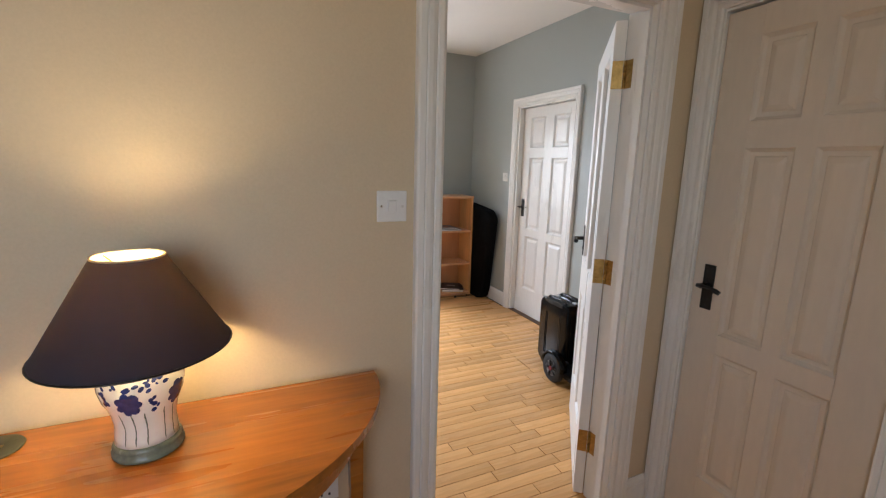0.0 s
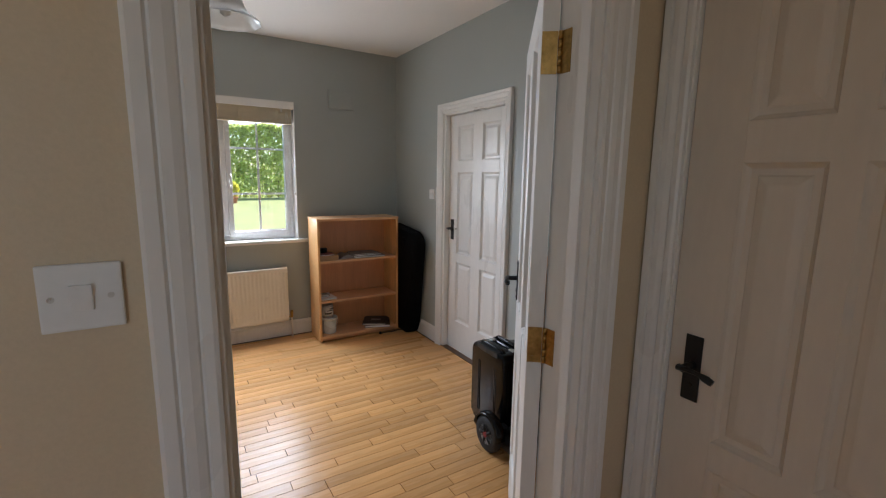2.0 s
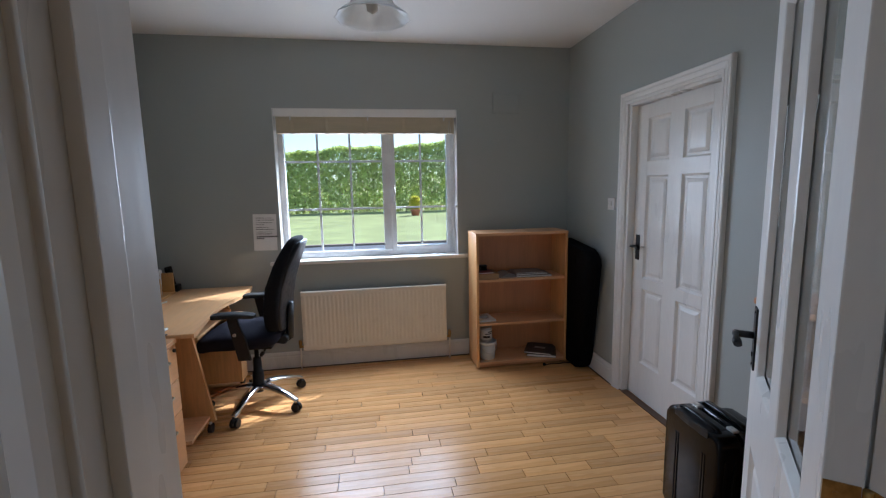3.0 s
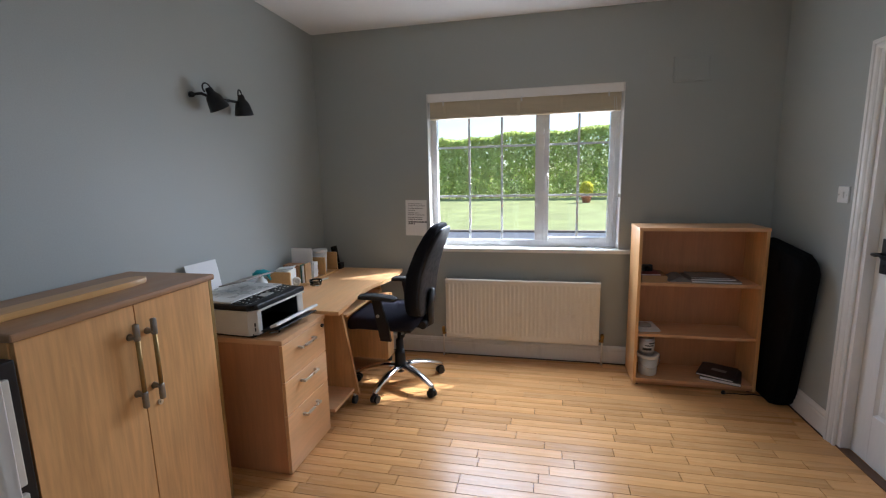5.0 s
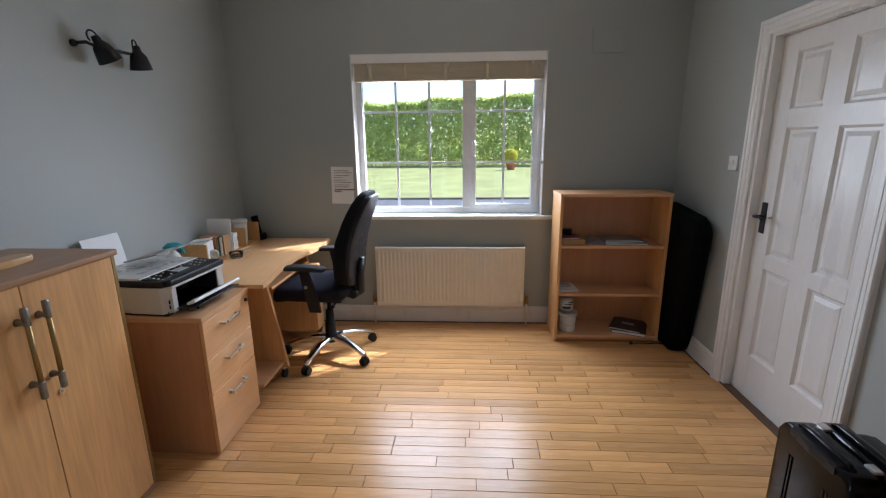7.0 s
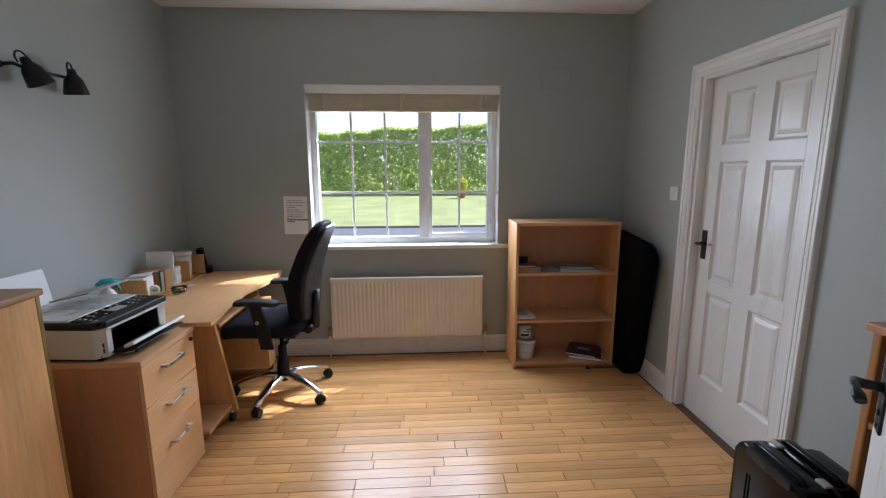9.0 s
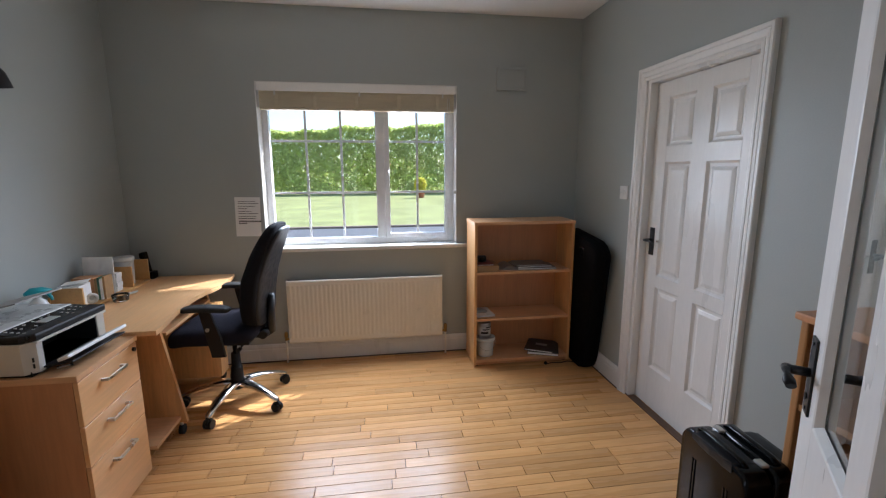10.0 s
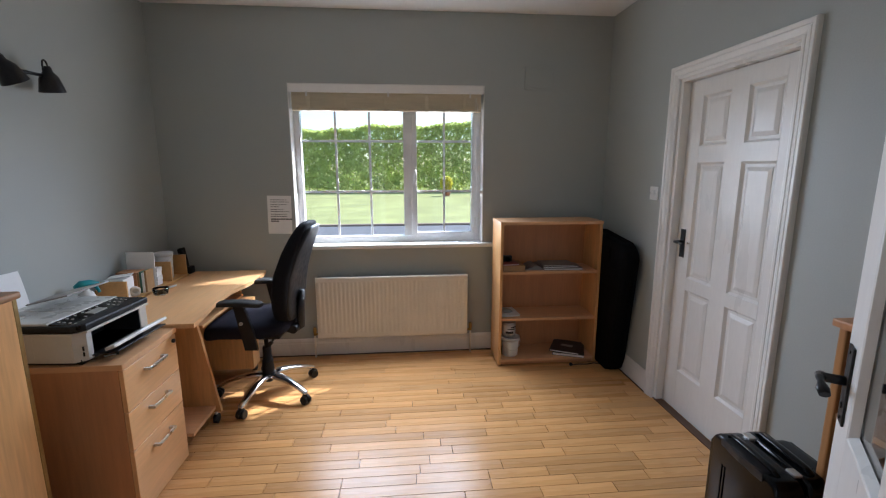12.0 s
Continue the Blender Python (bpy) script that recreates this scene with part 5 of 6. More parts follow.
part("lid_window", boxed(0.055, 0.115, 0.075, 0.115, 0.1595, 0.1612, bevel=0.0006), M_PGREY, pr)
part("lid_seam", boxed(0.016, LX - 0.12, 0.150, 0.1515, 0.1595, 0.1606), M_PGREY, pr)
for k in range(4):
    tk = boxed(0.235, 0.260, 0.195 + k * 0.045, 0.198 + k * 0.045, 0.0065, 0.0075)
    bmesh.ops.transform(tk, matrix=Matrix.Translation((-0.015, 0, 0.160)) @ Matrix.Rotation(radians(-13), 4, "Y"), verts=tk.verts)
    part("guide_mark", tk, M_PLID, pr)
sh = thing("paper_sheets", Matrix.Translation((-3.340, -1.60, PH + 0.10)) @ pose(0, 0, 0, 0, -14, -4), "white paper standing in the printer's feeder", "paper")
bm = bmesh.new()
va = [[bm.verts.new((0.02 * math.sin(u * 1.6) * (1 if s else 1) + (0.001 if s else 0), y, u * 0.23)) for y in (0.02, 0.23)] for s in (0, 1) for u in [k / 6 for k in range(7)]]
for s in (0, 7):
    for k in range(6):
        bm.faces.new((va[s + k][0], va[s + k][1], va[s + k + 1][1], va[s + k + 1][0]))
part("sheet", bm, M_PAPER, sh)

# ---- desk ----
DZ, DT = 0.730, 0.025
dk = thing("desk", Matrix.Translation((XL + 0.025, -1.258, 0)), "beech computer desk with a wavy front edge", "desk")
DL, DD = 1.20, -2.69 - (XL + 0.025)
edge = []
for k in range(25):
    u = k / 24
    edge.append((DD + 0.010 - 0.045 * math.sin(math.pi * u) ** 2 * (1 if u < 0.6 else 0.8) + 0.028 * math.sin(2 * math.pi * u) * (-1 if u > 0.5 else -0.4), u * DL))
outline = [(0, 0)] + [(x, y) for x, y in edge] + [(0, DL)]
bm = bmesh.new()
prism(bm, outline, DZ - DT, DZ, None, 0.004)
part("desktop", bm, M_BEECH_Y, dk)
def slanted(y0, y1):
    """End panel whose front edge leans out towards the floor."""
    bm = bmesh.new()
    prism(bm, [(0.06, 0.075), (DD - 0.03, 0.075), (DD - 0.135, DZ - DT), (0.06, DZ - DT)], 0, y1 - y0, Matrix.Translation((0, y1, 0)) @ Matrix.Rotation(radians(90), 4, "X"), 0.0)
    return bm
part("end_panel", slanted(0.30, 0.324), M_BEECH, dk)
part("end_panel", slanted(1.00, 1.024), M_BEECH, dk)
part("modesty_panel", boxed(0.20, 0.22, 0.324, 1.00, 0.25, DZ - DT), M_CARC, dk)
part("lower_shelf", boxed(0.10, DD - 0.06, 0.02, 0.30, 0.095, 0.115, bevel=0.002), M_BEECH_X, dk)
part("shelf_support", boxed(0.10, 0.34, 0.02, 0.04, 0.115, DZ - DT), M_BEECH, dk)
part("keyboard_tray", boxed(0.30, DD - 0.10, 0.330, 0.995, DZ - 0.145, DZ - 0.127, bevel=0.003), M_BEECH_Y, dk)
part("side_case", boxed(0.22, DD - 0.02, 0.86, 0.995, 0.08, 0.58, bevel=0.002), M_BEECH, dk)
for x in (0.12, DD - 0.065):
    for y in (0.312, 1.012, 0.04):
        if y < 0.1 and x < 0.2 or y < 0.1:
            continue
        bm = bmesh.new()
        rod(bm, (x - 0.012, y, 0.028), (x + 0.012, y, 0.028), 0.028, 18)
        cst = part("castor", bm, M_RUBBER, dk)
        bm = bmesh.new()
        rod(bm, (x, y, 0.028), (x, y, 0.076), 0.009, 10)
        part("stem", bm, M_STEEL, cst)
bm = bmesh.new()
rod(bm, (0.20, 0.045, 0.002), (0.20, 0.045, 0.096), 0.012, 10)
rod(bm, (DD - 0.25, 0.045, 0.002), (DD - 0.25, 0.045, 0.096), 0.012, 10)
part("shelf_foot", bm, M_STEEL, dk)


OX0, OX1, OZ = XL + 0.028, -3.188, DZ + 0.016
og = thing("desk_organiser", Matrix.Translation((OX0, -0.19, DZ)), "low pine desk organiser with upright dividers", "desk organiser")
OW = OX1 - OX0
part("base_board", boxed(0, OW, -0.76, 0, 0, 0.015, bevel=0.002), M_PINE, og)
part("back_board", boxed(0, 0.010, -0.70, -0.002, 0.0155, 0.085, bevel=0.002), M_PINE, og)
for y, h, w in ((-0.014, 0.158, OW), (-0.222, 0.150, OW), (-0.690, 0.132, OW - 0.012)):
    part("divider", boxed(0.0105, w - 0.002, y - 0.006, y + 0.006, 0.0155, h, bevel=0.002), M_PINE, og, "pine divider")
bt = thing("white_tub", Matrix.Translation((-3.275, -0.325, OZ)), "white plastic tub with a lid among the dividers", "tub")
bm = bmesh.new()
lathe(bm, [(0.044, 0.0), (0.047, 0.003), (0.053, 0.160), (0.0, 0.160)], (0, 0, 0), 28)
part("bucket", bm, M_PWHITE, bt)
bm = bmesh.new()
lathe(bm, [(0.053, 0.159), (0.058, 0.160), (0.058, 0.180), (0.054, 0.184), (0.0, 0.184)], (0, 0, 0), 28)
part("lid", bm, M_PWHITE, bt)
bm = bmesh.new()
tube(bm, [(0.058 * math.cos(q), -0.058 * math.sin(q), 0.168 - 0.05 * math.sin(q)) for q in [math.pi * k / 12 for k in range(13)]], 0.0018, 6)
part("handle", bm, M_STEEL, bt, "thin wire handle")
bx = thing("wooden_box", Matrix.Translation((-3.307, -0.655, OZ)), "reddish wooden box in the desk organiser", "box")
part("carton", boxed(-0.060, 0.056, -0.045, 0.045, 0, 0.112, bevel=0.002), M_CARC, bx)
part("lid", boxed(-0.061, 0.057, -0.046, 0.046, 0.1125, 0.128, bevel=0.002), M_CARC, bx)
part("plate", boxed(-0.018, 0.018, -0.0462, -0.0455, 0.050, 0.066), M_COVT, bx)
st = thing("paper_stack", Matrix.Translation((-3.285, -0.592, OZ)), "white envelopes standing upright behind a box", "paper")
for k in range(4):
    bm = boxed(-0.082 + 0.006 * k, 0.084 - 0.004 * k, -0.0009, 0.0009, 0, 0.232 - 0.009 * k)
    bmesh.ops.transform(bm, matrix=Matrix.Translation((0, 0.006 * k, 0)) @ Matrix.Rotation(radians(-3 - 1.2 * k), 4, "X"), verts=bm.verts)
    part("envelope", bm, M_PAPER, st)


def standing_book(x, y, th_, h, d, cover, label):
    b = thing("book", Matrix.Translation((x, y, OZ)), label, "book", "books on the desk")
    part("pages", boxed(-th_ / 2 + 0.002, th_ / 2 - 0.002, -d / 2 + 0.003, d / 2 - 0.003, 0.002, h - 0.004), M_PAPER, b)
    part("cover", boxed(-th_ / 2, -th_ / 2 + 0.002, -d / 2, d / 2, 0, h), cover, b)
    part("back_cover", boxed(th_ / 2 - 0.002, th_ / 2, -d / 2, d / 2, 0, h), cover, b)
    part("spine", boxed(-th_ / 2 + 0.002, th_ / 2 - 0.002, -d / 2, -d / 2 + 0.003, 0, h), cover, b)


M_GREENC = material("green_book_cover", (0.05, 0.16, 0.10), 0.45, vary=0.2, scale=14)
standing_book(-3.242, -0.655, 0.012, 0.124, 0.09, M_COVT, "tan book standing in the organiser")
standing_book(-3.229, -0.655, 0.011, 0.130, 0.09, M_GREENC, "green book standing in the organiser")
standing_book(-3.217, -0.655, 0.010, 0.122, 0.09, M_PAPER, "white book standing in the organiser")
standing_book(-3.205, -0.650, 0.011, 0.134, 0.08, M_COVT, "brown book standing in the organiser")
jr = thing("paper_block", Matrix.Translation((-3.255, -0.500, OZ)), "pile of white note blocks beside a divider", "paper")
for k in range(4):
    part("block", boxed(-0.034 + 0.003 * (k % 2), 0.032 + 0.003 * (k % 2), -0.030, 0.030, k * 0.029, k * 0.029 + 0.0275, bevel=0.0015), M_PAPER, jr)
pp = thing("paper_pile", Matrix.Translation((-3.29, -0.800, OZ)) @ pose(0, 0, 0, 0, 0, 6), "pile of white papers behind the pine divider", "paper")
part("sheets", boxed(-0.060, 0.050, -0.060, 0.060, 0, 0.118, bevel=0.003), M_PAPER, pp)
fold = boxed(-0.055, 0.062, -0.050, 0.055, 0.119, 0.124, bevel=0.001)
bmesh.ops.rotate(fold, verts=fold.verts, cent=(-0.05, 0, 0.119), matrix=Matrix.Rotation(radians(-5), 3, "Y") @ Matrix.Rotation(radians(14), 3, "Z"))
part("top_sheet", fold, M_PAPER, pp)
sb = thing("spray_bottle", Matrix.Translation((-3.315, -1.035, DZ)) @ Matrix.Scale(1.32, 4), "small spray bottle with a teal trigger head", "bottle")
bm = bmesh.new()
lathe(bm, [(0.030, 0), (0.032, 0.004), (0.032, 0.065), (0.024, 0.085), (0.012, 0.095), (0.012, 0.105), (0.0, 0.105)], (0, 0, 0), 24)
part("bottle", bm, M_PWHITE, sb)
bm = bmesh.new()
tube(bm, [(-0.02, -0.028, 0.112), (-0.01, -0.01, 0.120), (0.01, 0.012, 0.120), (0.028, 0.034, 0.114)], [0.012, 0.019, 0.018, 0.010], 10)
tube(bm, [(0.018, 0.022, 0.112), (0.028, 0.026, 0.095), (0.032, 0.028, 0.080)], [0.007, 0.006, 0.005], 8)
part("trigger_head", bm, M_TEAL, sb, "teal plastic trigger head", True)
ph = thing("telephone", Matrix.Translation((-3.225, -0.115, DZ)) @ Matrix.Scale(1.18, 4), "black cordless phone in its charger", "phone")
part("cradle", boxed(-0.05, 0.03, -0.032, 0.032, 0, 0.045, bevel=0.008), M_BLACKPL, ph)
hs = boxed(-0.025, 0.004, -0.026, 0.026, 0.03, 0.165, bevel=0.008)
bmesh.ops.rotate(hs, verts=hs.verts, cent=(0, 0, 0.03), matrix=Matrix.Rotation(radians(-8), 3, "Y"))
hs_ = part("handset", hs, M_GLOSSBLK, ph)
part("indicator", boxed(-0.016, -0.0125, -0.006, 0.006, 0.138, 0.146), M_RED, hs_)
tp = thing("tape_roll", Matrix.Translation((-3.225, -0.775, OZ)) @ pose(0, 0, 0, 0, 0, -62), "white tape roll standing on the desk", "tape")
bm = bmesh.new()
lathe(bm, [(0.014, -0.009), (0.030, -0.009), (0.030, 0.009), (0.014, 0.009), (0.014, -0.009)], (0, 0, 0.030), 28, Matrix.Rotation(radians(90), 3, "Y"))
part("roll", bm, M_PWHITE, tp)
gl = thing("glass_dish", Matrix.Translation((-3.125, -0.69, DZ)) @ Matrix.Scale(1.15, 4), "small clear glass dish on the desk", "dish")
bm = bmesh.new()
lathe(bm, [(0.0, 0.0), (0.030, 0.0), (0.034, 0.004), (0.040, 0.036), (0.037, 0.036), (0.031, 0.007), (0.0, 0.006)], (0, 0, 0), 28)
part("bowl", bm, M_GLASS, gl, "", True)
pc = thing("envelope", Matrix.Translation((-3.14, -0.56, DZ)) @ pose(0, 0, 0, 0, -12, 20), "small folded white card on the desk", "paper")
part("card", boxed(-0.045, 0.045, -0.025, 0.025, 0.0098, 0.0115), M_PAPER, pc)

# ---- office chair ----
ch = thing("office_chair", Matrix.Translation((-2.545, -0.605, 0)) @ pose(0, 0, 0, 0, 0, 176), "black fabric office chair with chrome five-star base", "chair")
# faces local +x
for k in range(5):
    a = radians(-104 - 176 + 72 * k)
    ca, sa = math.cos(a), math.sin(a)
    bm = bmesh.new()
    tube(bm, [(0.015 * ca, 0.015 * sa, 0.128), (0.08 * ca, 0.08 * sa, 0.136), (0.16 * ca, 0.16 * sa, 0.128), (0.25 * ca, 0.25 * sa, 0.104), (0.318 * ca, 0.318 * sa, 0.078), (0.334 * ca, 0.334 * sa, 0.070)], [0.036, 0.034, 0.030, 0.025, 0.021, 0.015], 14, 0.6)
    arm = part("base_arm", bm, M_CHROME, ch, "polished chrome base arm")
    bm = bmesh.new()
    px, py = 0.322 * ca, 0.322 * sa
    ax = Vector((-sa, ca, 0)) * 1.0
    for s in (-1, 1):
        rod(bm, Vector((px, py, 0.027)) + ax * (s * 0.007), Vector((px, py, 0.027)) + ax * (s * 0.024), 0.027, 18)
    rod(bm, (px, py, 0.03), (px, py, 0.075), 0.009, 10)
    tube(bm, [Vector((px, py, 0.027)) + Vector((ca * 0.03 * math.cos(q), sa * 0.03 * math.cos(q), 0.03 * math.sin(q))) for q in [radians(20 + 14 * j) for j in range(11)]], 0.007, 8)
    part("castor", bm, M_BLACKPL, arm, "black twin castor")
bm = bmesh.new()
lathe(bm, [(0.030, 0.09), (0.040, 0.105), (0.042, 0.150), (0.040, 0.158), (0.036, 0.235), (0.034, 0.240), (0.029, 0.242), (0.027, 0.330), (0.024, 0.335), (0.014, 0.336), (0.014, 0.45)], (0, 0, 0), 24)
part("gas_lift", bm, M_BLACKPL, ch)
part("tilt_mechanism", boxed(-0.14, 0.10, -0.07, 0.07, 0.375, 0.415, bevel=0.012), M_BLACKPL, ch)
bm = bmesh.new()
rod(bm, (-0.10, 0.05, 0.385), (-0.10, 0.17, 0.37), 0.006, 8)
rod(bm, (-0.10, 0.17, 0.37), (-0.10, 0.21, 0.37), 0.013, 12)
part("tilt_lever", bm, M_BLACKPL, ch)


def cushion(sx, sy, sz, n=18, dome=0.5):
    """Rounded upholstered block about the origin."""
    bm = bmesh.new()
    bmesh.ops.create_uvsphere(bm, u_segments=32, v_segments=n, radius=1)
    for v in bm.verts:
        p = v.co
        f = lambda q, e: math.copysign(abs(q) ** e, q)
        v.co = Vector((f(p.x, 0.42) * sx / 2, f(p.y, 0.42) * sy / 2, f(p.z, dome) * sz / 2))
    return bm


bm = cushion(0.52, 0.50, 0.110)
for v in bm.verts:
    v.co.z += 0.455 + 0.012 * math.cos(v.co.y * 6) - (0.035 * max(0, v.co.x - 0.13) / 0.12)
    v.co.x += 0.06
part("seat", bm, M_NAVYSEAT, ch, "dark fabric seat pad", True)
part("seat_shell", boxed(-0.17, 0.27, -0.215, 0.215, 0.405, 0.425, bevel=0.010), M_BLACKPL, ch)
bm = cushion(0.112, 0.48, 0.63)
for v in bm.verts:
    u = (v.co.z + 0.31) / 0.62
    v.co.y *= 1.0 - 0.30 * max(0, u - 0.50) / 0.50 - 0.10 * max(0, 0.35 - u) / 0.35
    v.co.x *= 1.0 - 0.25 * max(0, u - 0.5) / 0.5
    v.co.x += -0.165 - 0.155 * u + 0.05 * math.sin(math.pi * u) - 0.03 * (1 - math.cos(v.co.y * 3.2))
    v.co.z += 0.825
part("backrest", bm, M_FABRIC, ch, "tall black fabric backrest", True)
bm = bmesh.new()
tube(bm, [(-0.10, 0, 0.400), (-0.19, 0, 0.392), (-0.235, 0, 0.42), (-0.240, 0, 0.54), (-0.255, 0, 0.66)], [0.036, 0.044, 0.050, 0.046, 0.03], 12, 0.55)
part("back_bracket", bm, M_BLACKPL, ch, "", True)
bm = cushion(0.040, 0.40, 0.60)
for v in bm.verts:
    u = (v.co.z + 0.28) / 0.56
    v.co.y *= 1.0 - 0.22 * max(0, u - 0.55) / 0.45
    v.co.x += -0.212 - 0.14 * u + 0.045 * math.sin(math.pi * u)
    v.co.z += 0.815
part("back_shell", bm, M_BLACKPL, ch, "", True)
bm = bmesh.new()
rod(bm, (-0.215, 0.03, 0.425), (-0.215, 0.105, 0.425), 0.026, 16)
part("back_knob", bm, M_BLACKPL, ch, "black height adjusting knob")
for s in (-1, 1):
    y = s * 0.265
    bm = bmesh.new()
    tube(bm, [(0.0, s * 0.15, 0.408), (0.0, s * 0.24, 0.408), (0.0, y, 0.43)], 0.018, 10, 0.6)
    up = part("arm_bracket", bm, M_BLACKPL, ch)
    bm = bmesh.new()
    prism(bm, [(-0.055, 0.36), (0.020, 0.36), (0.075, 0.645), (0.015, 0.645), (-0.035, 0.48)], -0.012, 0.012, Matrix.Translation((0, y, 0)) @ Matrix.Rotation(radians(90), 4, "X"), 0.004)
    part("arm_upright", bm, M_BLACKPL, ch)
    bm = bmesh.new()
    rod(bm, (0.030, y + s * 0.010, 0.53), (0.030, y + s * 0.018, 0.53), 0.011, 14)
    part("adjuster_button", bm, M_PGREY, ch)
    bm = cushion(0.27, 0.085, 0.032)
    for v in bm.verts:
        v.co.z += 0.655 - 0.5 * (v.co.x - 0.02) ** 2
        v.co.x += 0.035
        v.co.y += y
    part("arm_pad", bm, M_RUBBER, ch, "black padded armrest", True)

for o in ch.children:
    if o.name.split(".")[0] not in ("base_arm", "gas_lift"):
        o.location.z = 0.030 if o.name.startswith(("backrest", "back_shell")) else 0.058

# ---- outdoors ----
GZ = -0.25
tagged(part("ground", boxed(-400, 400, 0.36, 700, GZ - 0.5, GZ), M_GRASS), "mown green lawn reaching to the hedge", "lawn", kind="structure")
tagged(part("drive", boxed(-60, 60, 0.365, 10.1, GZ, GZ + 0.006), M_TARMAC), "grey tarmac drive along the house", "drive", kind="structure")
tagged(part("drive_kerb", boxed(-60, 60, 10.1, 10.26, GZ, GZ + 0.07, bevel=0.02), M_KERB), "low stone kerb between drive and lawn", "kerb", kind="structure")


def leaf_cloud(name, n, place, size, mat, parent=None, seed=3):
    """Many small bent leaf sprays as one mesh."""
    rng = np.random.default_rng(seed)
    verts, faces = [], []
    for i in range(n):
        p, up = place(rng)
        s = size * rng.uniform(0.6, 1.4)
        d1 = rng.normal(size=3) + np.array(up) * 1.6
        d1 /= np.linalg.norm(d1)
        d2 = np.cross(d1, rng.normal(size=3))
        d2 /= np.linalg.norm(d2)
        d3 = np.cross(d1, d2)
        k = len(verts)
        verts += [tuple(p - d2 * s * 0.22), tuple(p + d1 * s * 0.55 + d3 * s * 0.12 - d2 * s * 0.30), tuple(p + d1 * s), tuple(p + d1 * s * 0.55 + d3 * s * 0.12 + d2 * s * 0.30), tuple(p + d2 * s * 0.22)]
        faces += [(k, k + 1, k + 3, k + 4), (k + 1, k + 2, k + 3)]
    me = bpy.data.meshes.new(name)
    me.from_pydata(verts, [], faces)
    me.materials.append(mat)
    ob = new(name, me)
    if parent is not None:
        ob.parent = parent
    return ob


HA, HB = np.array([-26.0, 30.0]), np.array([16.0, 31.0])     # foot line of the hedge
HDIR = (HB - HA) / np.linalg.norm(HB - HA)
HN = np.array([HDIR[1], -HDIR[0]])
HLEN, HH, HDEPTH = float(np.linalg.norm(HB - HA)), 4.1, 1.6


def hedge_top(s):
    return HH + 0.3 + 0.05 * (s - 17.4) + 0.10 * math.sin(s * 0.9) + 0.07 * math.sin(s * 2.3 + 1)


def hedge_spot(rng):
    s, a = rng.uniform(0, HLEN), rng.uniform()
    if a < 0.8:
        z = rng.uniform(0.0, 1.0) ** 0.9 * hedge_top(s)
        bulge = 0.10 * math.sin(s * 1.7 + z * 2.1) + 0.08 * math.sin(s * 4.1 - z * 3.0)
        out, up = bulge + rng.uniform(-0.18, 0.06) - 0.12 * (z / HH) ** 3, (HN[0] * 0.8, HN[1] * 0.8, 0.6)
        if z < 0.22:
            out -= 0.15
    else:
        z, out, up = hedge_top(s) + rng.uniform(-0.12, 0.08), -rng.uniform(0.05, HDEPTH), (0, 0, 1.0)
    q = HA + HDIR * s + HN * out
    return np.array([q[0], q[1], GZ + z]), up


hg = thing("hedge", Matrix.Translation((0, 0, 0)), "tall clipped green conifer hedge behind the lawn", "hedge", kind="stuff")
leaf_cloud("foliage", 80000, hedge_spot, 0.21, M_LEAF, hg)
bm = bmesh.new()
random.seed(17)
for k in range(120):
    q = HA + HDIR * (k * HLEN / 120 + random.uniform(0, 0.3)) - HN * random.uniform(0.7, 1.2)
    lean, top = random.uniform(-0.25, 0.25), hedge_top(k * HLEN / 120) - random.uniform(0.3, 0.8)
    tube(bm, [(q[0], q[1], GZ), (q[0] + lean * 0.4, q[1], GZ + top * 0.5), (q[0] + lean, q[1], GZ + top)], [0.07, 0.045, 0.015], 6)
part("stems", bm, M_LEAFCORE, hg, "thin brown hedge stems")

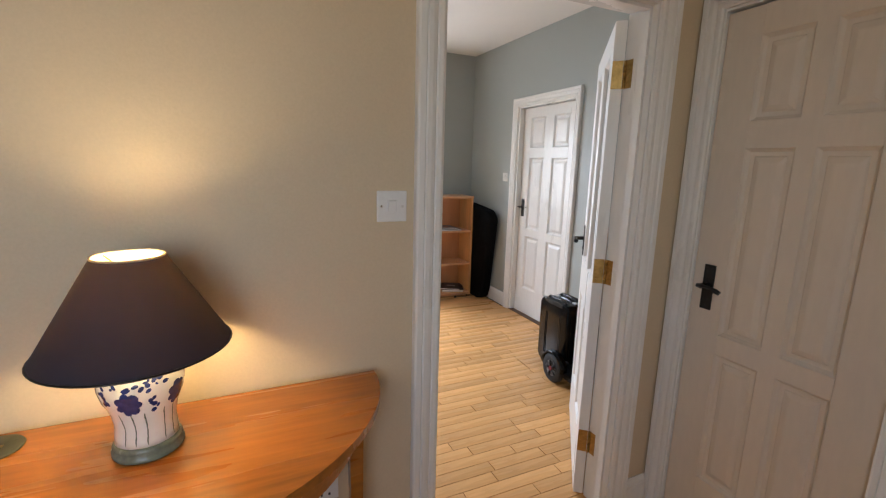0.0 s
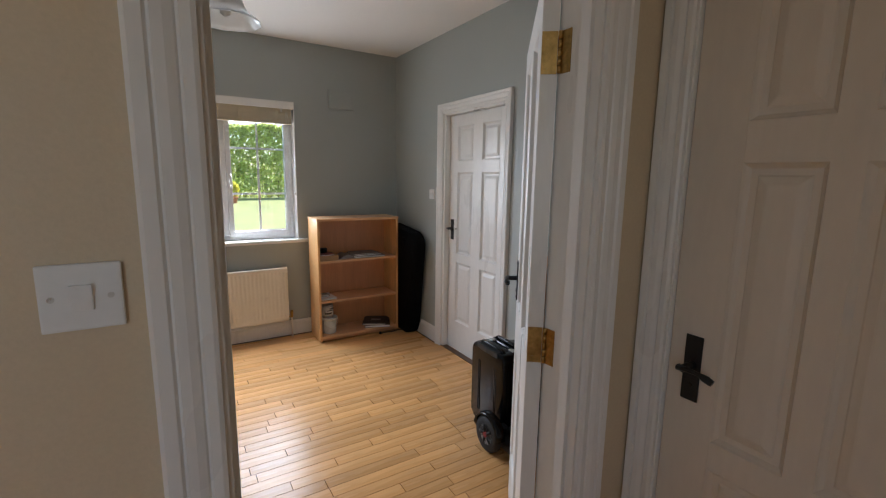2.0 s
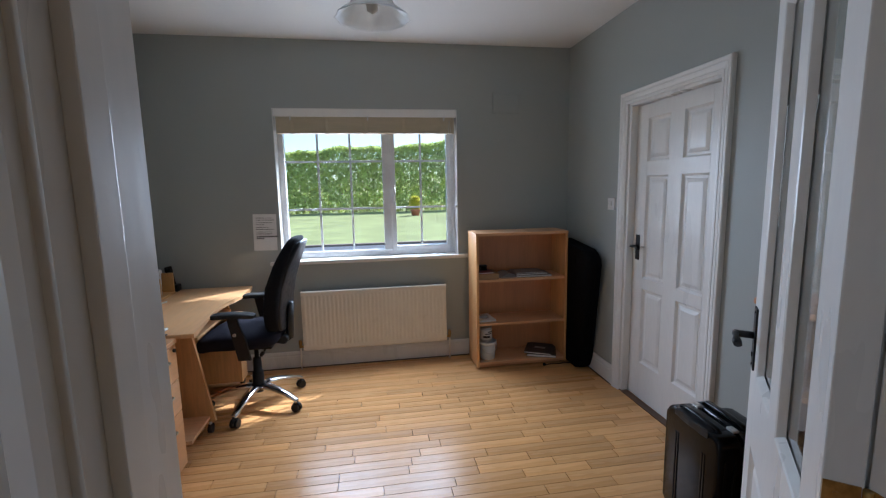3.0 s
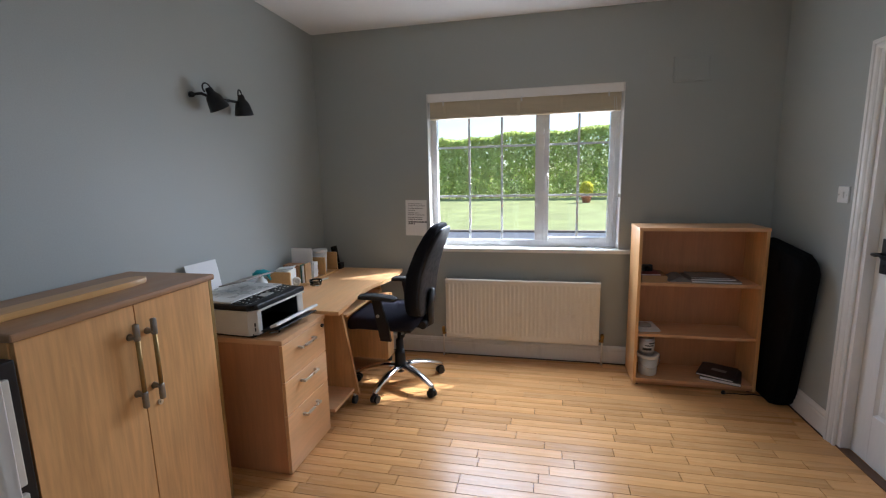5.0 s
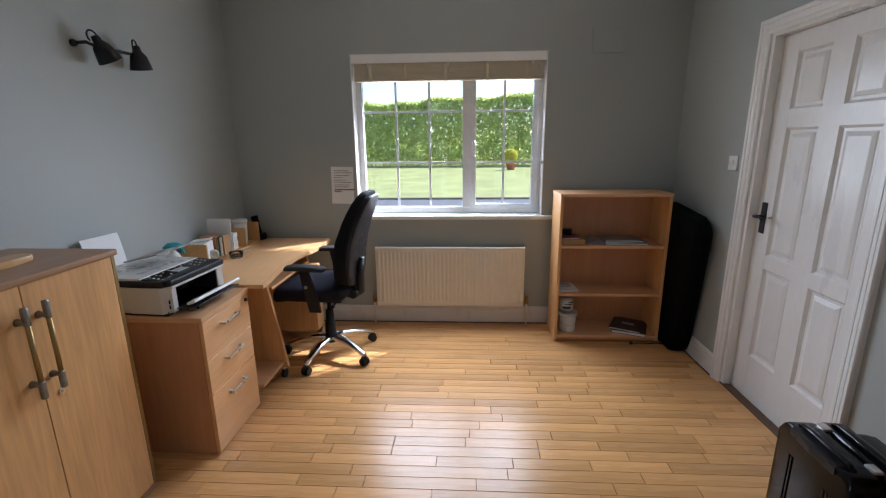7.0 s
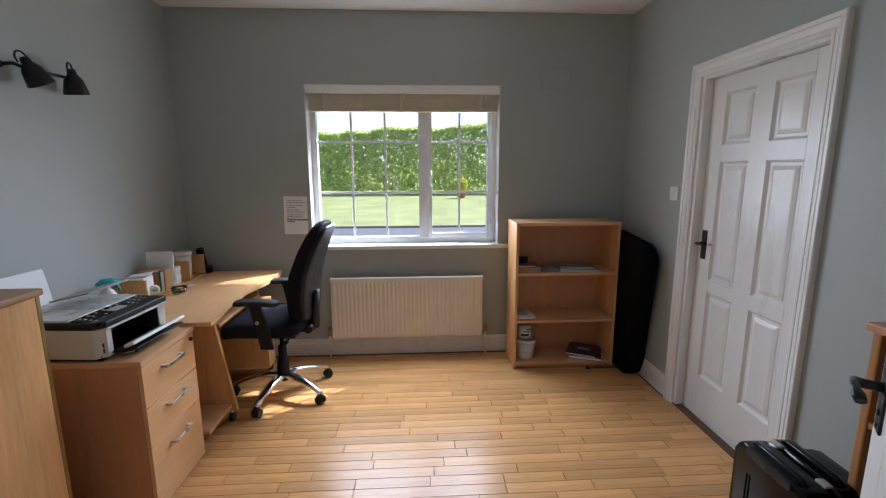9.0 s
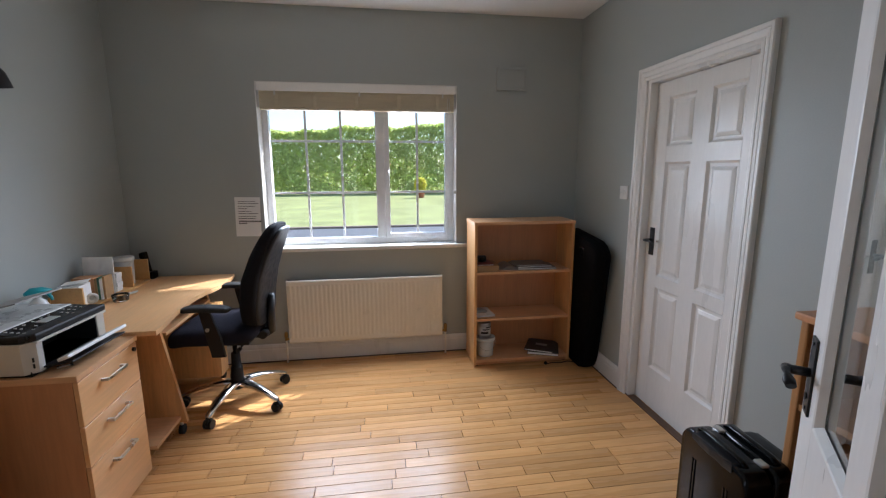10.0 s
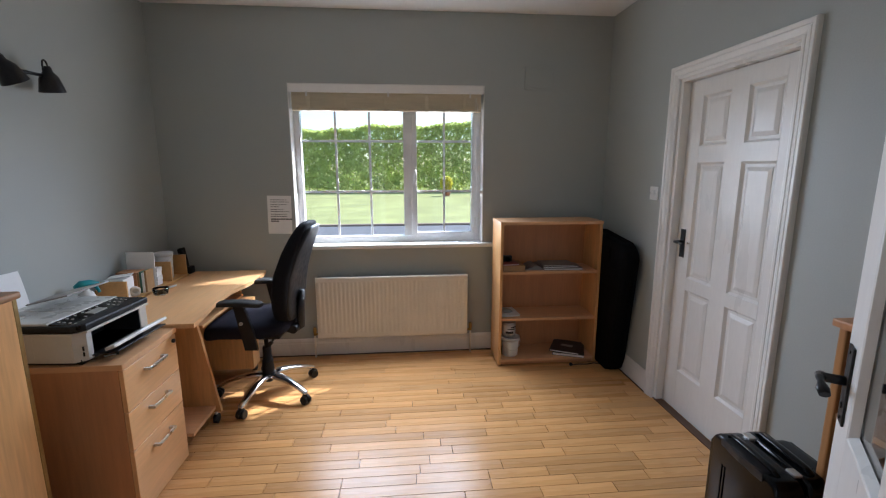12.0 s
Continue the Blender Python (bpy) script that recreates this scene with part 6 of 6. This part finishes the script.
pt = thing("potted_shrub", Matrix.Translation((1.16, 24.9, GZ)) @ Matrix.Scale(1.08, 4), "golden conifer in a terracotta pot on the lawn", "potted plant")
bm = bmesh.new()
lathe(bm, [(0.19, 0), (0.21, 0.01), (0.27, 0.30), (0.30, 0.30), (0.30, 0.37), (0.26, 0.37), (0.25, 0.33), (0.0, 0.33)], (0, 0, 0), 24)
part("pot", bm, M_TERRA, pt)
bm = bmesh.new()
rod(bm, (0, 0, 0.3), (0, 0, 0.95), 0.03, 8, 0.01)
part("trunk", bm, M_CARD, pt)
def shrub_spot(rng):
    a, u = rng.uniform(0, 2 * math.pi), rng.uniform() ** 0.8
    r = 0.30 * math.sin(math.pi * (0.12 + 0.80 * u)) ** 0.7 * rng.uniform(0.75, 1.08)
    return np.array([r * math.cos(a), r * math.sin(a), 0.38 + 0.72 * u]), (math.cos(a) * 0.6, math.sin(a) * 0.6, 0.8)
leaf_cloud("crown", 2600, shrub_spot, 0.10, M_SHRUB, pt, 9)

# ---- floorboards, last ----
def plank_mesh(length, width=0.0688):
    bm = bmesh.new()
    box(bm, 0, length, 0, width, -0.012, 0.0)
    for v in bm.verts:
        if v.co.z > -0.001:
            v.co.x += 0.0012 if v.co.x < length / 2 else -0.0012
            v.co.y += 0.0010 if v.co.y < width / 2 else -0.0010
    me = bpy.data.meshes.new("floorboard")
    bm.to_mesh(me)
    bm.free()
    me.materials.append(M_PLANK)
    return me


random.seed(21)
LENGTHS = (0.30, 0.36, 0.42, 0.50, 0.60, 0.72)
PLANKS = {q: plank_mesh(q - 0.0016) for q in LENGTHS}
ROW = 0.0705
rest = bmesh.new()
count = 0
for k in range(47):
    y = -0.03 - (k + 1) * ROW
    x = XL + 0.004 - random.uniform(0, 0.3)
    while x < -0.004:
        q = random.choice(LENGTHS)
        a, c = max(x, XL + 0.004), min(x + q, -0.004)
        if c - a > 0.03:
            if k >= 9 and a == x and c == x + q and count < 298:
                ob = new("floorboard", PLANKS[q])
                ob.parent, ob.location = floor, (x, y, 0.0)
                count += 1
            else:
                box(rest, a + 0.0006, c - 0.0006, y, y + 0.0688, -0.012, 0.0)
        x += q
for k in range(32):
    y = -0.03 - (47 + k + 1) * ROW
    x = -5.19 - random.uniform(0, 0.3)
    while x < HX - 0.004:
        q = random.choice(LENGTHS)
        a, c = max(x, -5.196), min(x + q, HX - 0.004)
        if y > YH + 0.003:
            a, c = max(a, DX0), min(c, DX1)
        if c - a > 0.02:
            box(rest, a + 0.0006, c - 0.0006, y, y + 0.0688, -0.012, 0.0)
        x += q
for k in range(2):
    box(rest, k * 0.06, k * 0.06 + 0.0585, RY0 + 0.021, RY1 - 0.021, -0.012, 0.0)
ob = part("floorboard_rest", rest, M_PLANK, floor)
tagged(ob, kind="stuff")
